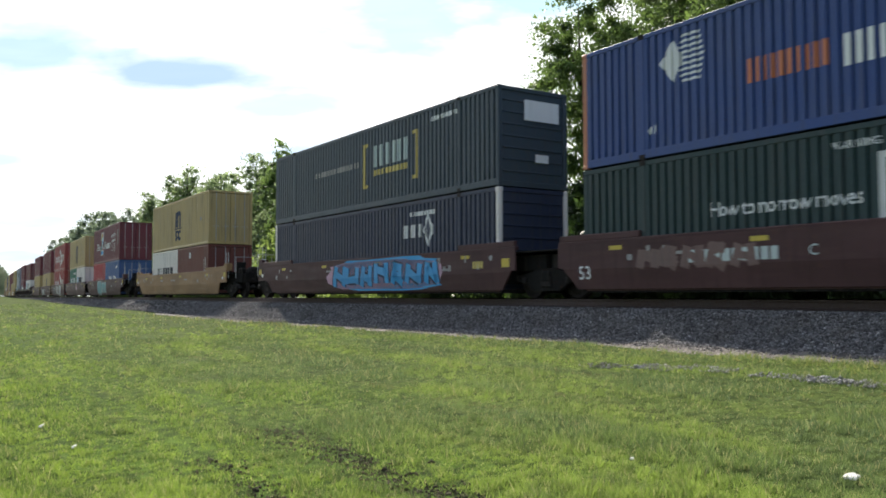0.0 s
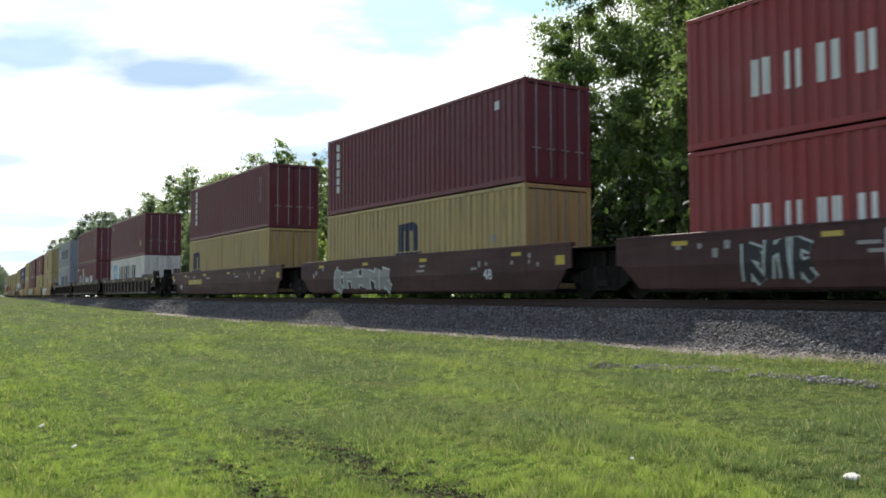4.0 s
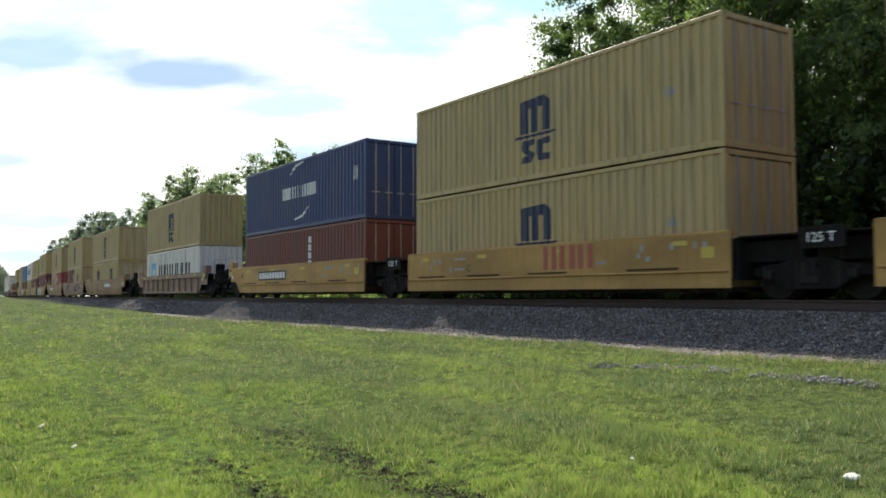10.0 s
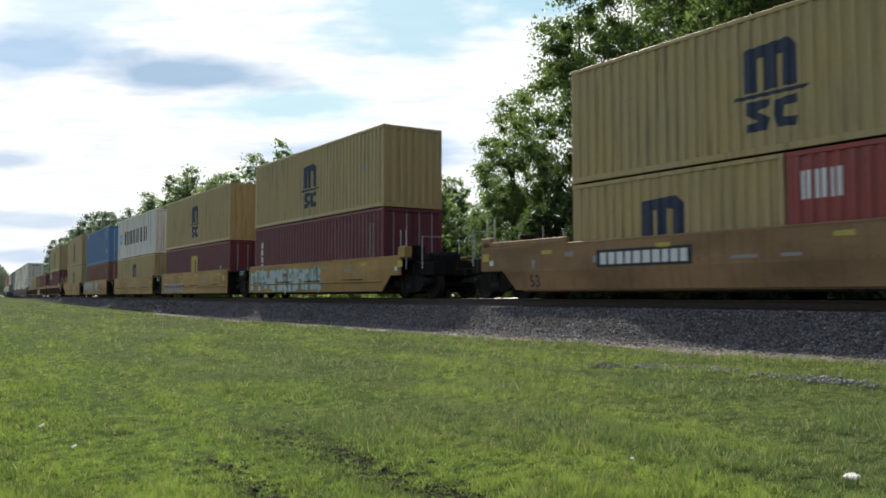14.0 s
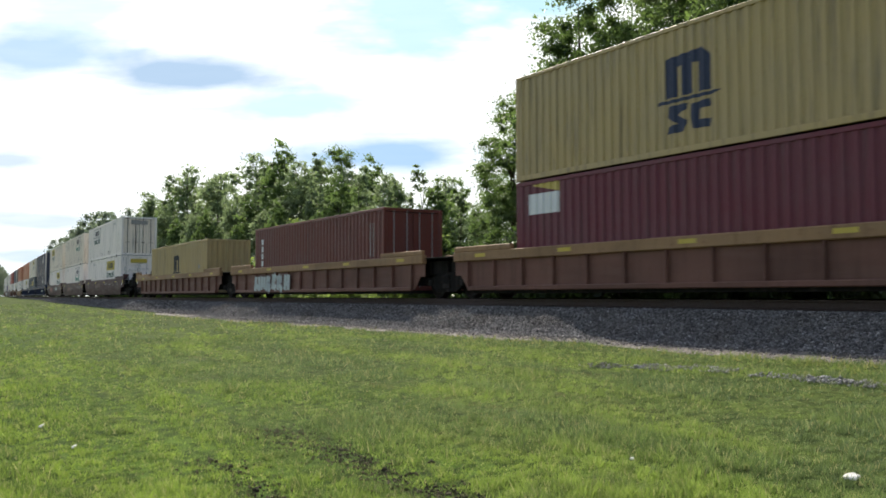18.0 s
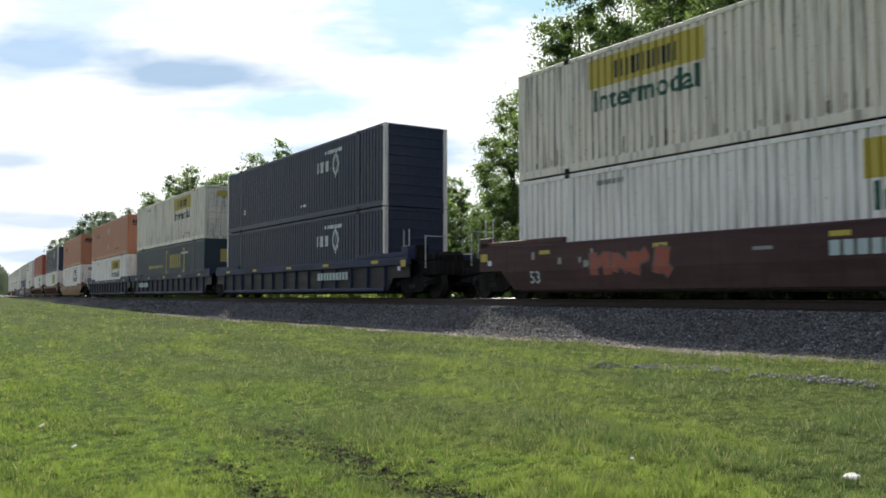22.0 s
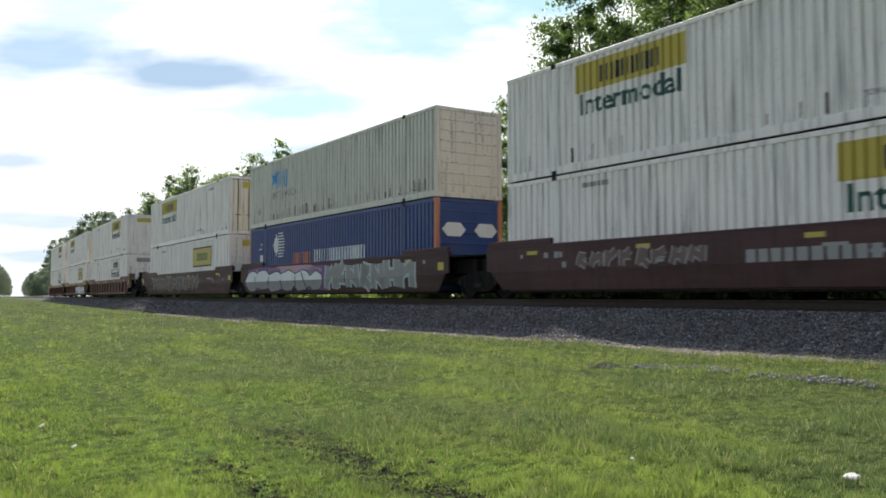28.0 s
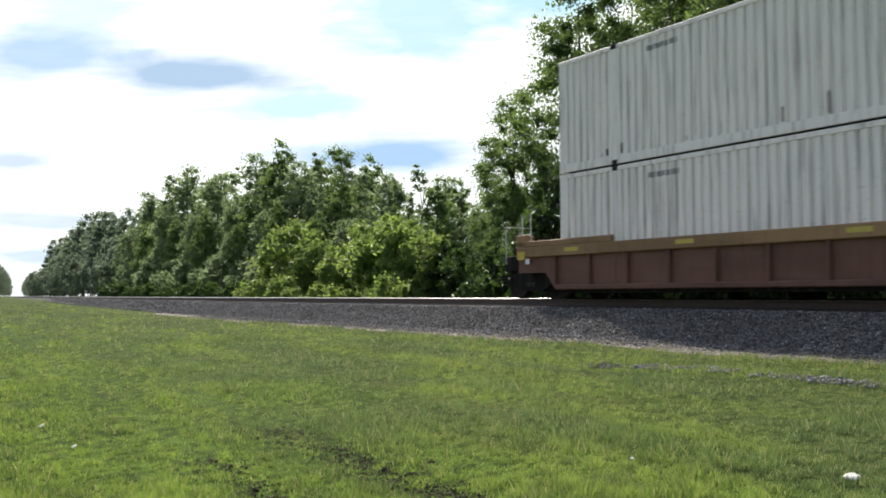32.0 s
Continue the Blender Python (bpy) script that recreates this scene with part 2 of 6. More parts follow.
BEND = (25.25, 0.0010668, 96.26, 0.00010986)


def along(s):
    """A place on the track's centre line, and its heading: straight, then a bend, then nearly straight again."""
    s1, k, s2, k2 = BEND
    d = max(0.0, -s1 - s)
    d1 = min(d, s2 - s1)
    d2 = d - d1
    if d <= 0:
        return s, CENTRE, 0.0
    th = k * d1
    x, y = -s1 - math.sin(th) / k, CENTRE + (1 - math.cos(th)) / k
    n = max(1, int(d2 / 10))
    turn = lambda q: th + k2 * q + 0.0005 * max(0.0, min(q, 420.0) - 240.0)
    for i in range(n):
        a = turn(d2 * (i + 0.5) / n)
        x, y = x - math.cos(a) * d2 / n, y + math.sin(a) * d2 / n
    return x, y, turn(d2)


def mesh_of(name, verts, faces, mats, smooth=False, index=None):
    me = bpy.data.meshes.new(name)
    me.from_pydata([tuple(v) for v in verts], [], faces)
    for m in (mats if isinstance(mats, (list, tuple)) else [mats]):
        me.materials.append(m)
    if index is not None:
        me.polygons.foreach_set("material_index", index)
    if smooth:
        me.polygons.foreach_set("use_smooth", [True] * len(me.polygons))
    me.update()
    return me


def box_data(x0, x1, y0, y1, z0, z1):
    v = [(x, y, z) for x in (x0, x1) for y in (y0, y1) for z in (z0, z1)]
    return v, [(0, 1, 3, 2), (4, 6, 7, 5), (0, 4, 5, 1), (2, 3, 7, 6), (0, 2, 6, 4), (1, 5, 7, 3)]


def bevel_box(bm, x0, x1, y0, y1, z0, z1, r=0.0):
    v, f = box_data(x0, x1, y0, y1, z0, z1)
    vs = [bm.verts.new(c) for c in v]
    fs = [bm.faces.new([vs[i] for i in q]) for q in f]
    if r:
        es = list({e for q in fs for e in q.edges})
        bmesh.ops.bevel(bm, geom=es, offset=r, segments=1, affect="EDGES")
    return bm


CACHE = {}


def cached(key, build):
    if key not in CACHE:
        bm = bmesh.new()
        build(bm)
        bmesh.ops.recalc_face_normals(bm, faces=bm.faces)
        me = bpy.data.meshes.new(str(key[0]))
        bm.to_mesh(me)
        bm.free()
        CACHE[key] = me
    return CACHE[key]


def piece(name, me, mat, parent, loc=(0, 0, 0), label="", rot=None):
    """One mesh object under a thing; alike pieces share the mesh, the paint belongs to the object."""
    ob = new(name, me)
    if not me.materials:
        me.materials.append(mat)
    if ob.material_slots[0].material != mat:
        ob.material_slots[0].link = "OBJECT"
        ob.material_slots[0].material = mat
    ob.parent = parent
    ob.location = loc
    if rot:
        ob.rotation_euler = rot
    if label:
        tagged(ob, label)
    return ob


def box_piece(name, size, mat, parent, loc, label="", r=0.0, rot=None):
    key = (name, tuple(round(c, 3) for c in size), r)
    a, b, c = (q / 2 for q in size)
    return piece(name, cached(key, lambda bm: bevel_box(bm, -a, a, -b, b, -c, c, r)), mat, parent, loc, label, rot)


def tube_data(p0, p1, r0, r1, sides=7):
    p0, p1 = Vector(p0), Vector(p1)
    q = (p1 - p0).to_track_quat("Z", "Y")
    v = []
    for p, r in ((p0, r0), (p1, r1)):
        for i in range(sides):
            a = 2 * math.pi * i / sides
            v.append(p + q @ Vector((r * math.cos(a), r * math.sin(a), 0)))
    f = [(i, (i + 1) % sides, sides + (i + 1) % sides, sides + i) for i in range(sides)]
    f += [tuple(range(sides - 1, -1, -1)), tuple(range(sides, 2 * sides))]
    return v, f


# ------------------------------------------------------------ ground, ballast, track
def ground_z(x, y):
    """Grass that rises from the camera to the foot of the ballast, and along the line to the far end."""
    edge = -0.87 + 0.0055 * min(max(-x - 45, 0.0), 82.0)
    z = edge - 0.045 * min(max(12.0 - y, -1.0), 18.0)
    z += 0.03 * noise.noise(Vector((x * 0.35, y * 0.35, 3.0)))
    if y > 20:
        z += 0.02 * min(y - 20, 15)
    return z


def build_ground():
    xs = [-2400, -1600, -1100, -800, -600, -450, -350, -280] + [-230 + 5 * i for i in range(30)] + [-80 + 1.0 * i for i in range(101)] + [30, 50, 80, 150, 300, 600, 1200, 2400]
    ys = [-2400, -1200, -600, -300, -120, -60, -30, -15] + [-8 + 0.8 * i for i in range(41)] + [27, 30, 36, 45, 60, 90, 140, 220, 350, 600, 1200, 2400]
    v = [(x, y, ground_z(x, y)) for x in xs for y in ys]
    m = len(ys)
    f = [(i * m + j, (i + 1) * m + j, (i + 1) * m + j + 1, i * m + j + 1) for i in range(len(xs) - 1) for j in range(m - 1)]
    ob = new("ground", mesh_of("ground", v, f, GRASS, True))
    tagged(ob, "mown green grass sloping gently to the railway bank", "ground", kind="structure")


def swept(name, profile, s0, s1, step, mat, closed=False):
    """A profile of (offset from the centre line towards the camera, height) swept along the track."""
    v, f = [], []
    n = int(round((s1 - s0) / step))
    m = len(profile)
    for i in range(n + 1):
        x, y, th = along(s0 + i * step)
        for o, z in profile:
            v.append((x - math.sin(th) * o, y - math.cos(th) * o, z))
    for i in range(n):
        for j in range(m if closed else m - 1):
            k = (j + 1) % m
            f.append((i * m + j, i * m + k, (i + 1) * m + k, (i + 1) * m + j))
    return mesh_of(name, v, f, mat)


def build_track():
    bed = new("ballast", swept("ballast", [(-5.4, -1.15), (-4.0, -0.85), (-1.75, -0.22), (-1.3, -0.20), (1.3, -0.20), (1.60, -0.21), (1.76, -0.27), (2.74, -0.81), (3.0, -0.90), (4.0, -1.2)], -900, 90, 2.0, BALLAST))
    tagged(bed, "grey crushed stone ballast bank under the rails", "ballast", kind="structure")
    verge = new("verge", swept("verge", [(2.5, -0.95), (2.72, -0.805), (3.1, -0.815), (3.55, -0.835), (3.95, -0.865), (4.25, -0.91), (4.6, -1.05)], -900, 90, 2.0, GRIT))
    tagged(verge, "pale dusty grit strip between ballast and grass", "verge", kind="structure")
    for o in (0.75, -0.75):
        half = [(0.030, 0.025), (0.036, 0.014), (0.036, -0.012), (0.012, -0.03), (0.012, -0.13), (0.07, -0.155), (0.07, -0.17)]
        w = [(o - q, z) for q, z in half[::-1]] + [(o + q, z) for q, z in half]
        rail = new("rail", swept("rail", w, -900, 90, 2.0, RAIL, True))
        tagged(rail, "rusty steel rail spiked to timber sleepers", "rail", "rails", "structure")
        head = new("running_surface", swept("rail_head", [(o - 0.031, 0.026), (o - 0.022, 0.035), (o - 0.013, 0.040), (o + 0.013, 0.040), (o + 0.022, 0.035), (o + 0.031, 0.026)], -900, 90, 2.0, RAILHEAD))
        head.parent = rail
        tagged(head, "polished bright running surface")
    track = tagged(new("sleepers"), "dark creosoted timber sleepers half sunk in ballast", "sleepers", kind="structure")
    me = cached(("sleeper",), lambda bm: bevel_box(bm, -0.115, 0.115, -1.3, 1.3, -0.17, 0.0, 0.012))
    plate = cached(("tie_plate",), lambda bm: bevel_box(bm, -0.09, 0.09, -0.17, 0.17, 0.0, 0.018))
    for i in range(140):
        s = -78 + i * 0.53
        x, y, th = along(s)
        t = piece("sleeper", me, TIE, track, (x, y, -0.19 + random.uniform(-0.008, 0.004)), rot=(0, 0, -th + random.uniform(-0.012, 0.012)))
    v, f = [], []
    for i in range(600):
        s = -78.53 - i * 0.53
        x, y, th = along(s)
        b, q = box_data(-0.115, 0.115, -1.3, 1.3, -0.17, 0.0)
        k = len(v)
        r = Matrix.Translation((x, y, -0.19)) @ Matrix.Rotation(-th, 4, "Z")
        v += [r @ Vector(c) for c in b]
        f += [tuple(k + j for j in c) for c in q]
    rest = new("far_sleepers", mesh_of("far_sleepers", v, f, TIE))
    rest.parent = track
    tagged(rest, kind="stuff")


def build_stones():
    """Loose stones lying on the near slope of the ballast, and a thin spill into the grass."""
    rng = np.random.default_rng(4)
    base = np.array([(1, 0, 0), (-1, 0, 0), (0, 1, 0), (0, -1, 0), (0, 0, 1), (0, 0, -1)], float)
    tri = np.array([(0, 2, 4), (2, 1, 4), (1, 3, 4), (3, 0, 4), (2, 0, 5), (1, 2, 5), (3, 1, 5), (0, 3, 5)])

    def make(n, smin, smax, o0, o1, power, size, name, label, mat=None, drift=0.0, lift=0.25):
        s = smin + (smax - smin) * rng.random(n) ** power
        o = rng.uniform(o0, o1, n) if not drift else rng.normal((o0 + o1) / 2, (o1 - o0) / 2, n) - drift * (-5.2 - s) + 0.05 * np.sin(s * 2.1)
        P = np.array([along(a)[:3] for a in s])
        x, y = P[:, 0] - np.sin(P[:, 2]) * o, P[:, 1] - np.cos(P[:, 2]) * o
        z = np.interp(o, (1.2, 1.6, 1.76, 2.74, 3.1, 3.55, 3.95, 4.25, 4.6), (-0.20, -0.21, -0.27, -0.81, -0.815, -0.835, -0.865, -0.91, -3.0))
        g = np.array([ground_z(a, b) for a, b in zip(x, y)])
        z = np.maximum(z, g)
        r = size * rng.lognormal(0, 0.3, n)
        V = base[None] * (r[:, None, None] * rng.uniform(0.6, 1.25, (n, 6, 1)))
        a, b = rng.uniform(0, 6.283, n), rng.uniform(-0.9, 0.9, n)
        ca, sa, cb, sb = np.cos(a)[:, None], np.sin(a)[:, None], np.cos(b)[:, None], np.sin(b)[:, None]
        X, Y, Z = V[..., 0], V[..., 1], V[..., 2] * 0.8
        X, Z = X * cb - Z * sb, X * sb + Z * cb
        X, Y = X * ca - Y * sa, X * sa + Y * ca
        W = np.stack([X + x[:, None], Y + y[:, None], Z + z[:, None] + r[:, None] * lift], -1).reshape(-1, 3)
        F = (tri[None] + 6 * np.arange(n)[:, None, None]).reshape(-1, 3)
        me = bpy.data.meshes.new(name)
        me.vertices.add(len(W))
        me.vertices.foreach_set("co", W.ravel())
        me.loops.add(F.size)
        me.loops.foreach_set("vertex_index", F.ravel().astype(np.int32))
        me.polygons.add(len(F))
        me.polygons.foreach_set("loop_start", np.arange(0, F.size, 3, dtype=np.int32))
        me.materials.append(mat or STONE)
        me.update(calc_edges=True)
        tagged(new(name, me), label, "stones", kind="stuff")

    make(60000, -2, -45, 1.2, 2.95, 1.0, 0.024, "ballast_stones", "loose grey crushed stones on the ballast slope")
    make(5000, -2, -40, 1.7, 3.3, 1.0, 0.019, "pale_ballast_stones", "pale fresh stones among the grey ballast", PALE_STONE, lift=0.9)
    make(9000, -2, -40, 2.7, 3.75, 1.0, 0.018, "verge_stones", "small stones scattered over the dusty verge", lift=0.2)
    make(9000, -45, -110, 1.2, 2.9, 1.0, 0.055, "far_ballast_stones", "loose grey crushed stones along the far ballast")
    for a, b, n, near in ((-10.2, -9.5, 120, 6.15), (-9.4, -8.6, 300, 5.9), (-8.7, -7.8, 330, 5.65), (-7.4, -6.5, 160, 5.75), (-6.6, -5.6, 320, 5.75)):
        make(n, a, b, near, near + 0.5, 1.0, 0.017, "spilled_stones", "small pale grey stones spilled into the grass edge", PALE_STONE, lift=1.1)
    make(1700, -4.2, -8.6, 12.42, 12.76, 1.4, 0.014, "soil_clods", "dark soil clods in a worn wheel rut", SOIL, 0.055, 0.15)
    make(480, -5.6, -7.6, 13.46, 13.80, 1.5, 0.014, "soil_clods", "dark soil clods in a worn wheel rut", SOIL, 0.06, 0.15)


def build_grass():
    """Short mown blades in front of the camera, thinning out with distance."""
    rng = np.random.default_rng(7)

    def rut_at(x, y, patch):
        """How worn the turf is: two wheel tracks beside the line."""
        a = np.exp(-((y - 3.35 - 0.055 * (-5.2 - x) - 0.10 * patch) / 0.20) ** 2) * (x > -13) + 0.8 * np.exp(-((y - 2.39 - 0.06 * (-6.5 - x) - 0.10 * patch) / 0.18) ** 2)
        return 0.9 * a * np.clip((patch + 0.3) * 2.5, 0.25, 1.0)

    def blades(n, d0, d1, h0, wd, name, a0=-0.56, a1=0.56, power=1.0, mat=None, band=None, label="short mown green grass blades"):
        per = 9
        d = np.repeat(d0 * (d1 / d0) ** (rng.random(n // per) ** power), per)
        ang = np.repeat(rng.uniform(a0, a1, n // per), per)
        n = len(d)
        la = rng.uniform(0, 6.283, n)
        spread = np.abs(rng.normal(0, 0.020, n)) * np.maximum(1, d / 10)
        fx, fy = -math.cos(YAW), math.sin(YAW)
        dx, dy = np.cos(ang), np.sin(ang)
        x = d * (fx * dx + fy * dy) + spread * np.cos(la)
        y = d * (fy * dx - fx * dy) + spread * np.sin(la)
        lim = np.array([along(a)[1] - CENTRE for a in x])
        ok = (y < 11.95 + lim + rng.normal(0, 0.14, n)) & (y > -6)
        if band:
            ok &= (y > band + lim + rng.normal(0, 0.25, n))
        x, y, d, la = x[ok], y[ok], d[ok], la[ok]
        n = len(x)
        z = np.array([ground_z(a, b) for a, b in zip(x, y)])
        patch = np.array([noise.noise(Vector((a * 0.8, b * 0.8, 0))) for a, b in zip(x, y)])
        tuft = np.array([noise.noise(Vector((a * 4.5, b * 4.5, 7))) for a, b in zip(x, y)])
        h = h0 * rng.uniform(0.4, 1.4, n) * np.maximum(0.3, 1 + 1.1 * patch + 1.2 * tuft)
        worn = rut_at(x, y, patch)
        keep = worn < rng.random(n)
        h *= np.maximum(0.4, 1 - worn)
        x, y, z, d, h, patch, la = x[keep], y[keep], z[keep], d[keep], h[keep], patch[keep], la[keep]
        n = len(x)
        if "tufts" in name:
            keep = patch > 0.18
            x, y, z, d, h, patch, la = x[keep], y[keep], z[keep], d[keep], h[keep], patch[keep], la[keep]
            n = len(x)
        w = wd * rng.uniform(0.7, 1.4, n) * np.maximum(1, d / 9)
        th, lean = rng.uniform(0, 6.283, n), rng.uniform(0.2, 1.0, n) * h
        W = np.empty((n, 3, 3))
        W[:, 0] = np.stack([x - w * np.cos(th), y - w * np.sin(th), z - 0.01], -1)
        W[:, 1] = np.stack([x + w * np.cos(th), y + w * np.sin(th), z - 0.01], -1)
        W[:, 2] = np.stack([x + lean * np.cos(la), y + lean * np.sin(la), z + h], -1)
        F = np.arange(3 * n, dtype=np.int32)
        me = bpy.data.meshes.new(name)
        me.vertices.add(3 * n)
        me.vertices.foreach_set("co", W.ravel())
        me.loops.add(3 * n)
        me.loops.foreach_set("vertex_index", F)
        me.polygons.add(n)
        me.polygons.foreach_set("loop_start", F[::3])
        me.materials.append(mat or BLADE)
        me.update(calc_edges=True)
        tagged(new(name, me), label, "grass", kind="stuff")

    blades(400000, 4.6, 26.0, 0.046, 0.0040, "grass_blades")
    blades(80000, 22.0, 90.0, 0.06, 0.006, "far_grass_blades", label="short green grass blades farther along the bank")
    blades(90000, 11.5, 60.0, 0.065, 0.0045, "dry_grass_edge", mat=DRY_BLADE, band=11.2, label="dry yellowish grass along the foot of the ballast")
    blades(30000, 5.0, 24.0, 0.07, 0.005, "clover_tufts", label="taller dark green tufts standing out of the lawn", band=None)


# ------------------------------------------------------------ trees
def tree_meshes(seed, height, width, base, clumps, per, leaf, droop=0.0, limbs=6, cone=0.0, trunk_r=0.2):
    """Trunk, limbs and a crown of leaf sprays gathered in clumps, with gaps between them."""
    rng = random.Random(seed)
    nr = np.random.default_rng(seed)
    top = Vector((rng.uniform(-0.5, 0.5), rng.uniform(-0.5, 0.5), height * 0.86))
    pts = [Vector((0, 0, -0.3))]
    for i in range(1, 6):
        t = i / 5
        pts.append(Vector((top.x * t + rng.uniform(-0.15, 0.15), top.y * t + rng.uniform(-0.15, 0.15), top.z * t)))
    v, f = [], []
    for i in range(5):
        a, b = tube_data(pts[i], pts[i + 1], trunk_r * (1 - i * 0.17), trunk_r * (1 - (i + 1) * 0.17), 8)
        k = len(v)
        v += a
        f += [tuple(k + j for j in c) for c in b]
    trunk = mesh_of("trunk", v, f, BARK, True)
    cents = []
    for i in range(clumps):
        while True:
            p = Vector((rng.uniform(-1, 1), rng.uniform(-1, 1), rng.uniform(-1, 1)))
            if 0.25 < p.length < 1:
                break
        zz = (p.z + 1) / 2
        wide = width / 2 * (1 - cone * zz) * (0.82 + 0.36 * noise.noise(Vector((p.x * 2, p.y * 2, seed + p.z * 2))))
        cents.append(Vector((p.x * wide, p.y * wide, base + zz * (height - base))))
    limb = []
    for i in range(limbs):
        c = cents[(i * 7) % clumps]
        z0 = min(max(base * 0.6, c.z - 0.35 * width * rng.uniform(0.5, 1.0)), height * 0.75)
        st = Vector((top.x * z0 / height, top.y * z0 / height, z0))
        mid = st.lerp(c, 0.5) + Vector((0, 0, 0.08 * width))
        a, b = tube_data(st, mid, trunk_r * 0.42, trunk_r * 0.25, 6)
        a2, b2 = tube_data(mid, c, trunk_r * 0.25, trunk_r * 0.06, 6)
        k = len(a)
        limb.append(mesh_of("limb", a + a2, b + [tuple(k + j for j in q) for q in b2], BARK, True))
    n = clumps * per
    cc = np.repeat(np.array([tuple(c) for c in cents]), per, 0)
    rad = np.repeat(nr.uniform(0.06, 0.14, clumps) * width, per)
    off = nr.normal(0, 1, (n, 3))
    off /= np.linalg.norm(off, axis=1)[:, None]
    off *= (np.minimum(np.abs(nr.normal(0, 0.60, n)), 1.15))[:, None] * rad[:, None]
    off[:, 2] *= 0.72
    P = cc + off
    P[:, 2] -= droop * np.abs(off[:, 0])
    sz = leaf * nr.uniform(0.6, 1.5, n)
    a = nr.normal(0, 1, (n, 3))
    a /= np.linalg.norm(a, axis=1)[:, None]
    b = np.cross(a, nr.normal(0, 1, (n, 3)))
    b /= np.linalg.norm(b, axis=1)[:, None]
    a *= sz[:, None]
    b *= (sz * nr.uniform(0.4, 0.75, n))[:, None]
    c = np.cross(a, b)
    c *= (0.18 * sz / np.maximum(np.linalg.norm(c, axis=1), 1e-9))[:, None]
    W = np.stack([P - a, P + b * 0.8 + c, P + a, P - b * 0.8 + c], 1).reshape(-1, 3)
    F = np.arange(4 * n, dtype=np.int32)
    crown = bpy.data.meshes.new("crown")
    crown.vertices.add(4 * n)
    crown.vertices.foreach_set("co", W.ravel())
    crown.loops.add(4 * n)
    crown.loops.foreach_set("vertex_index", F)
    crown.polygons.add(n)
    crown.polygons.foreach_set("loop_start", F[::4])
    crown.update(calc_edges=True)
    return trunk, limb, crown


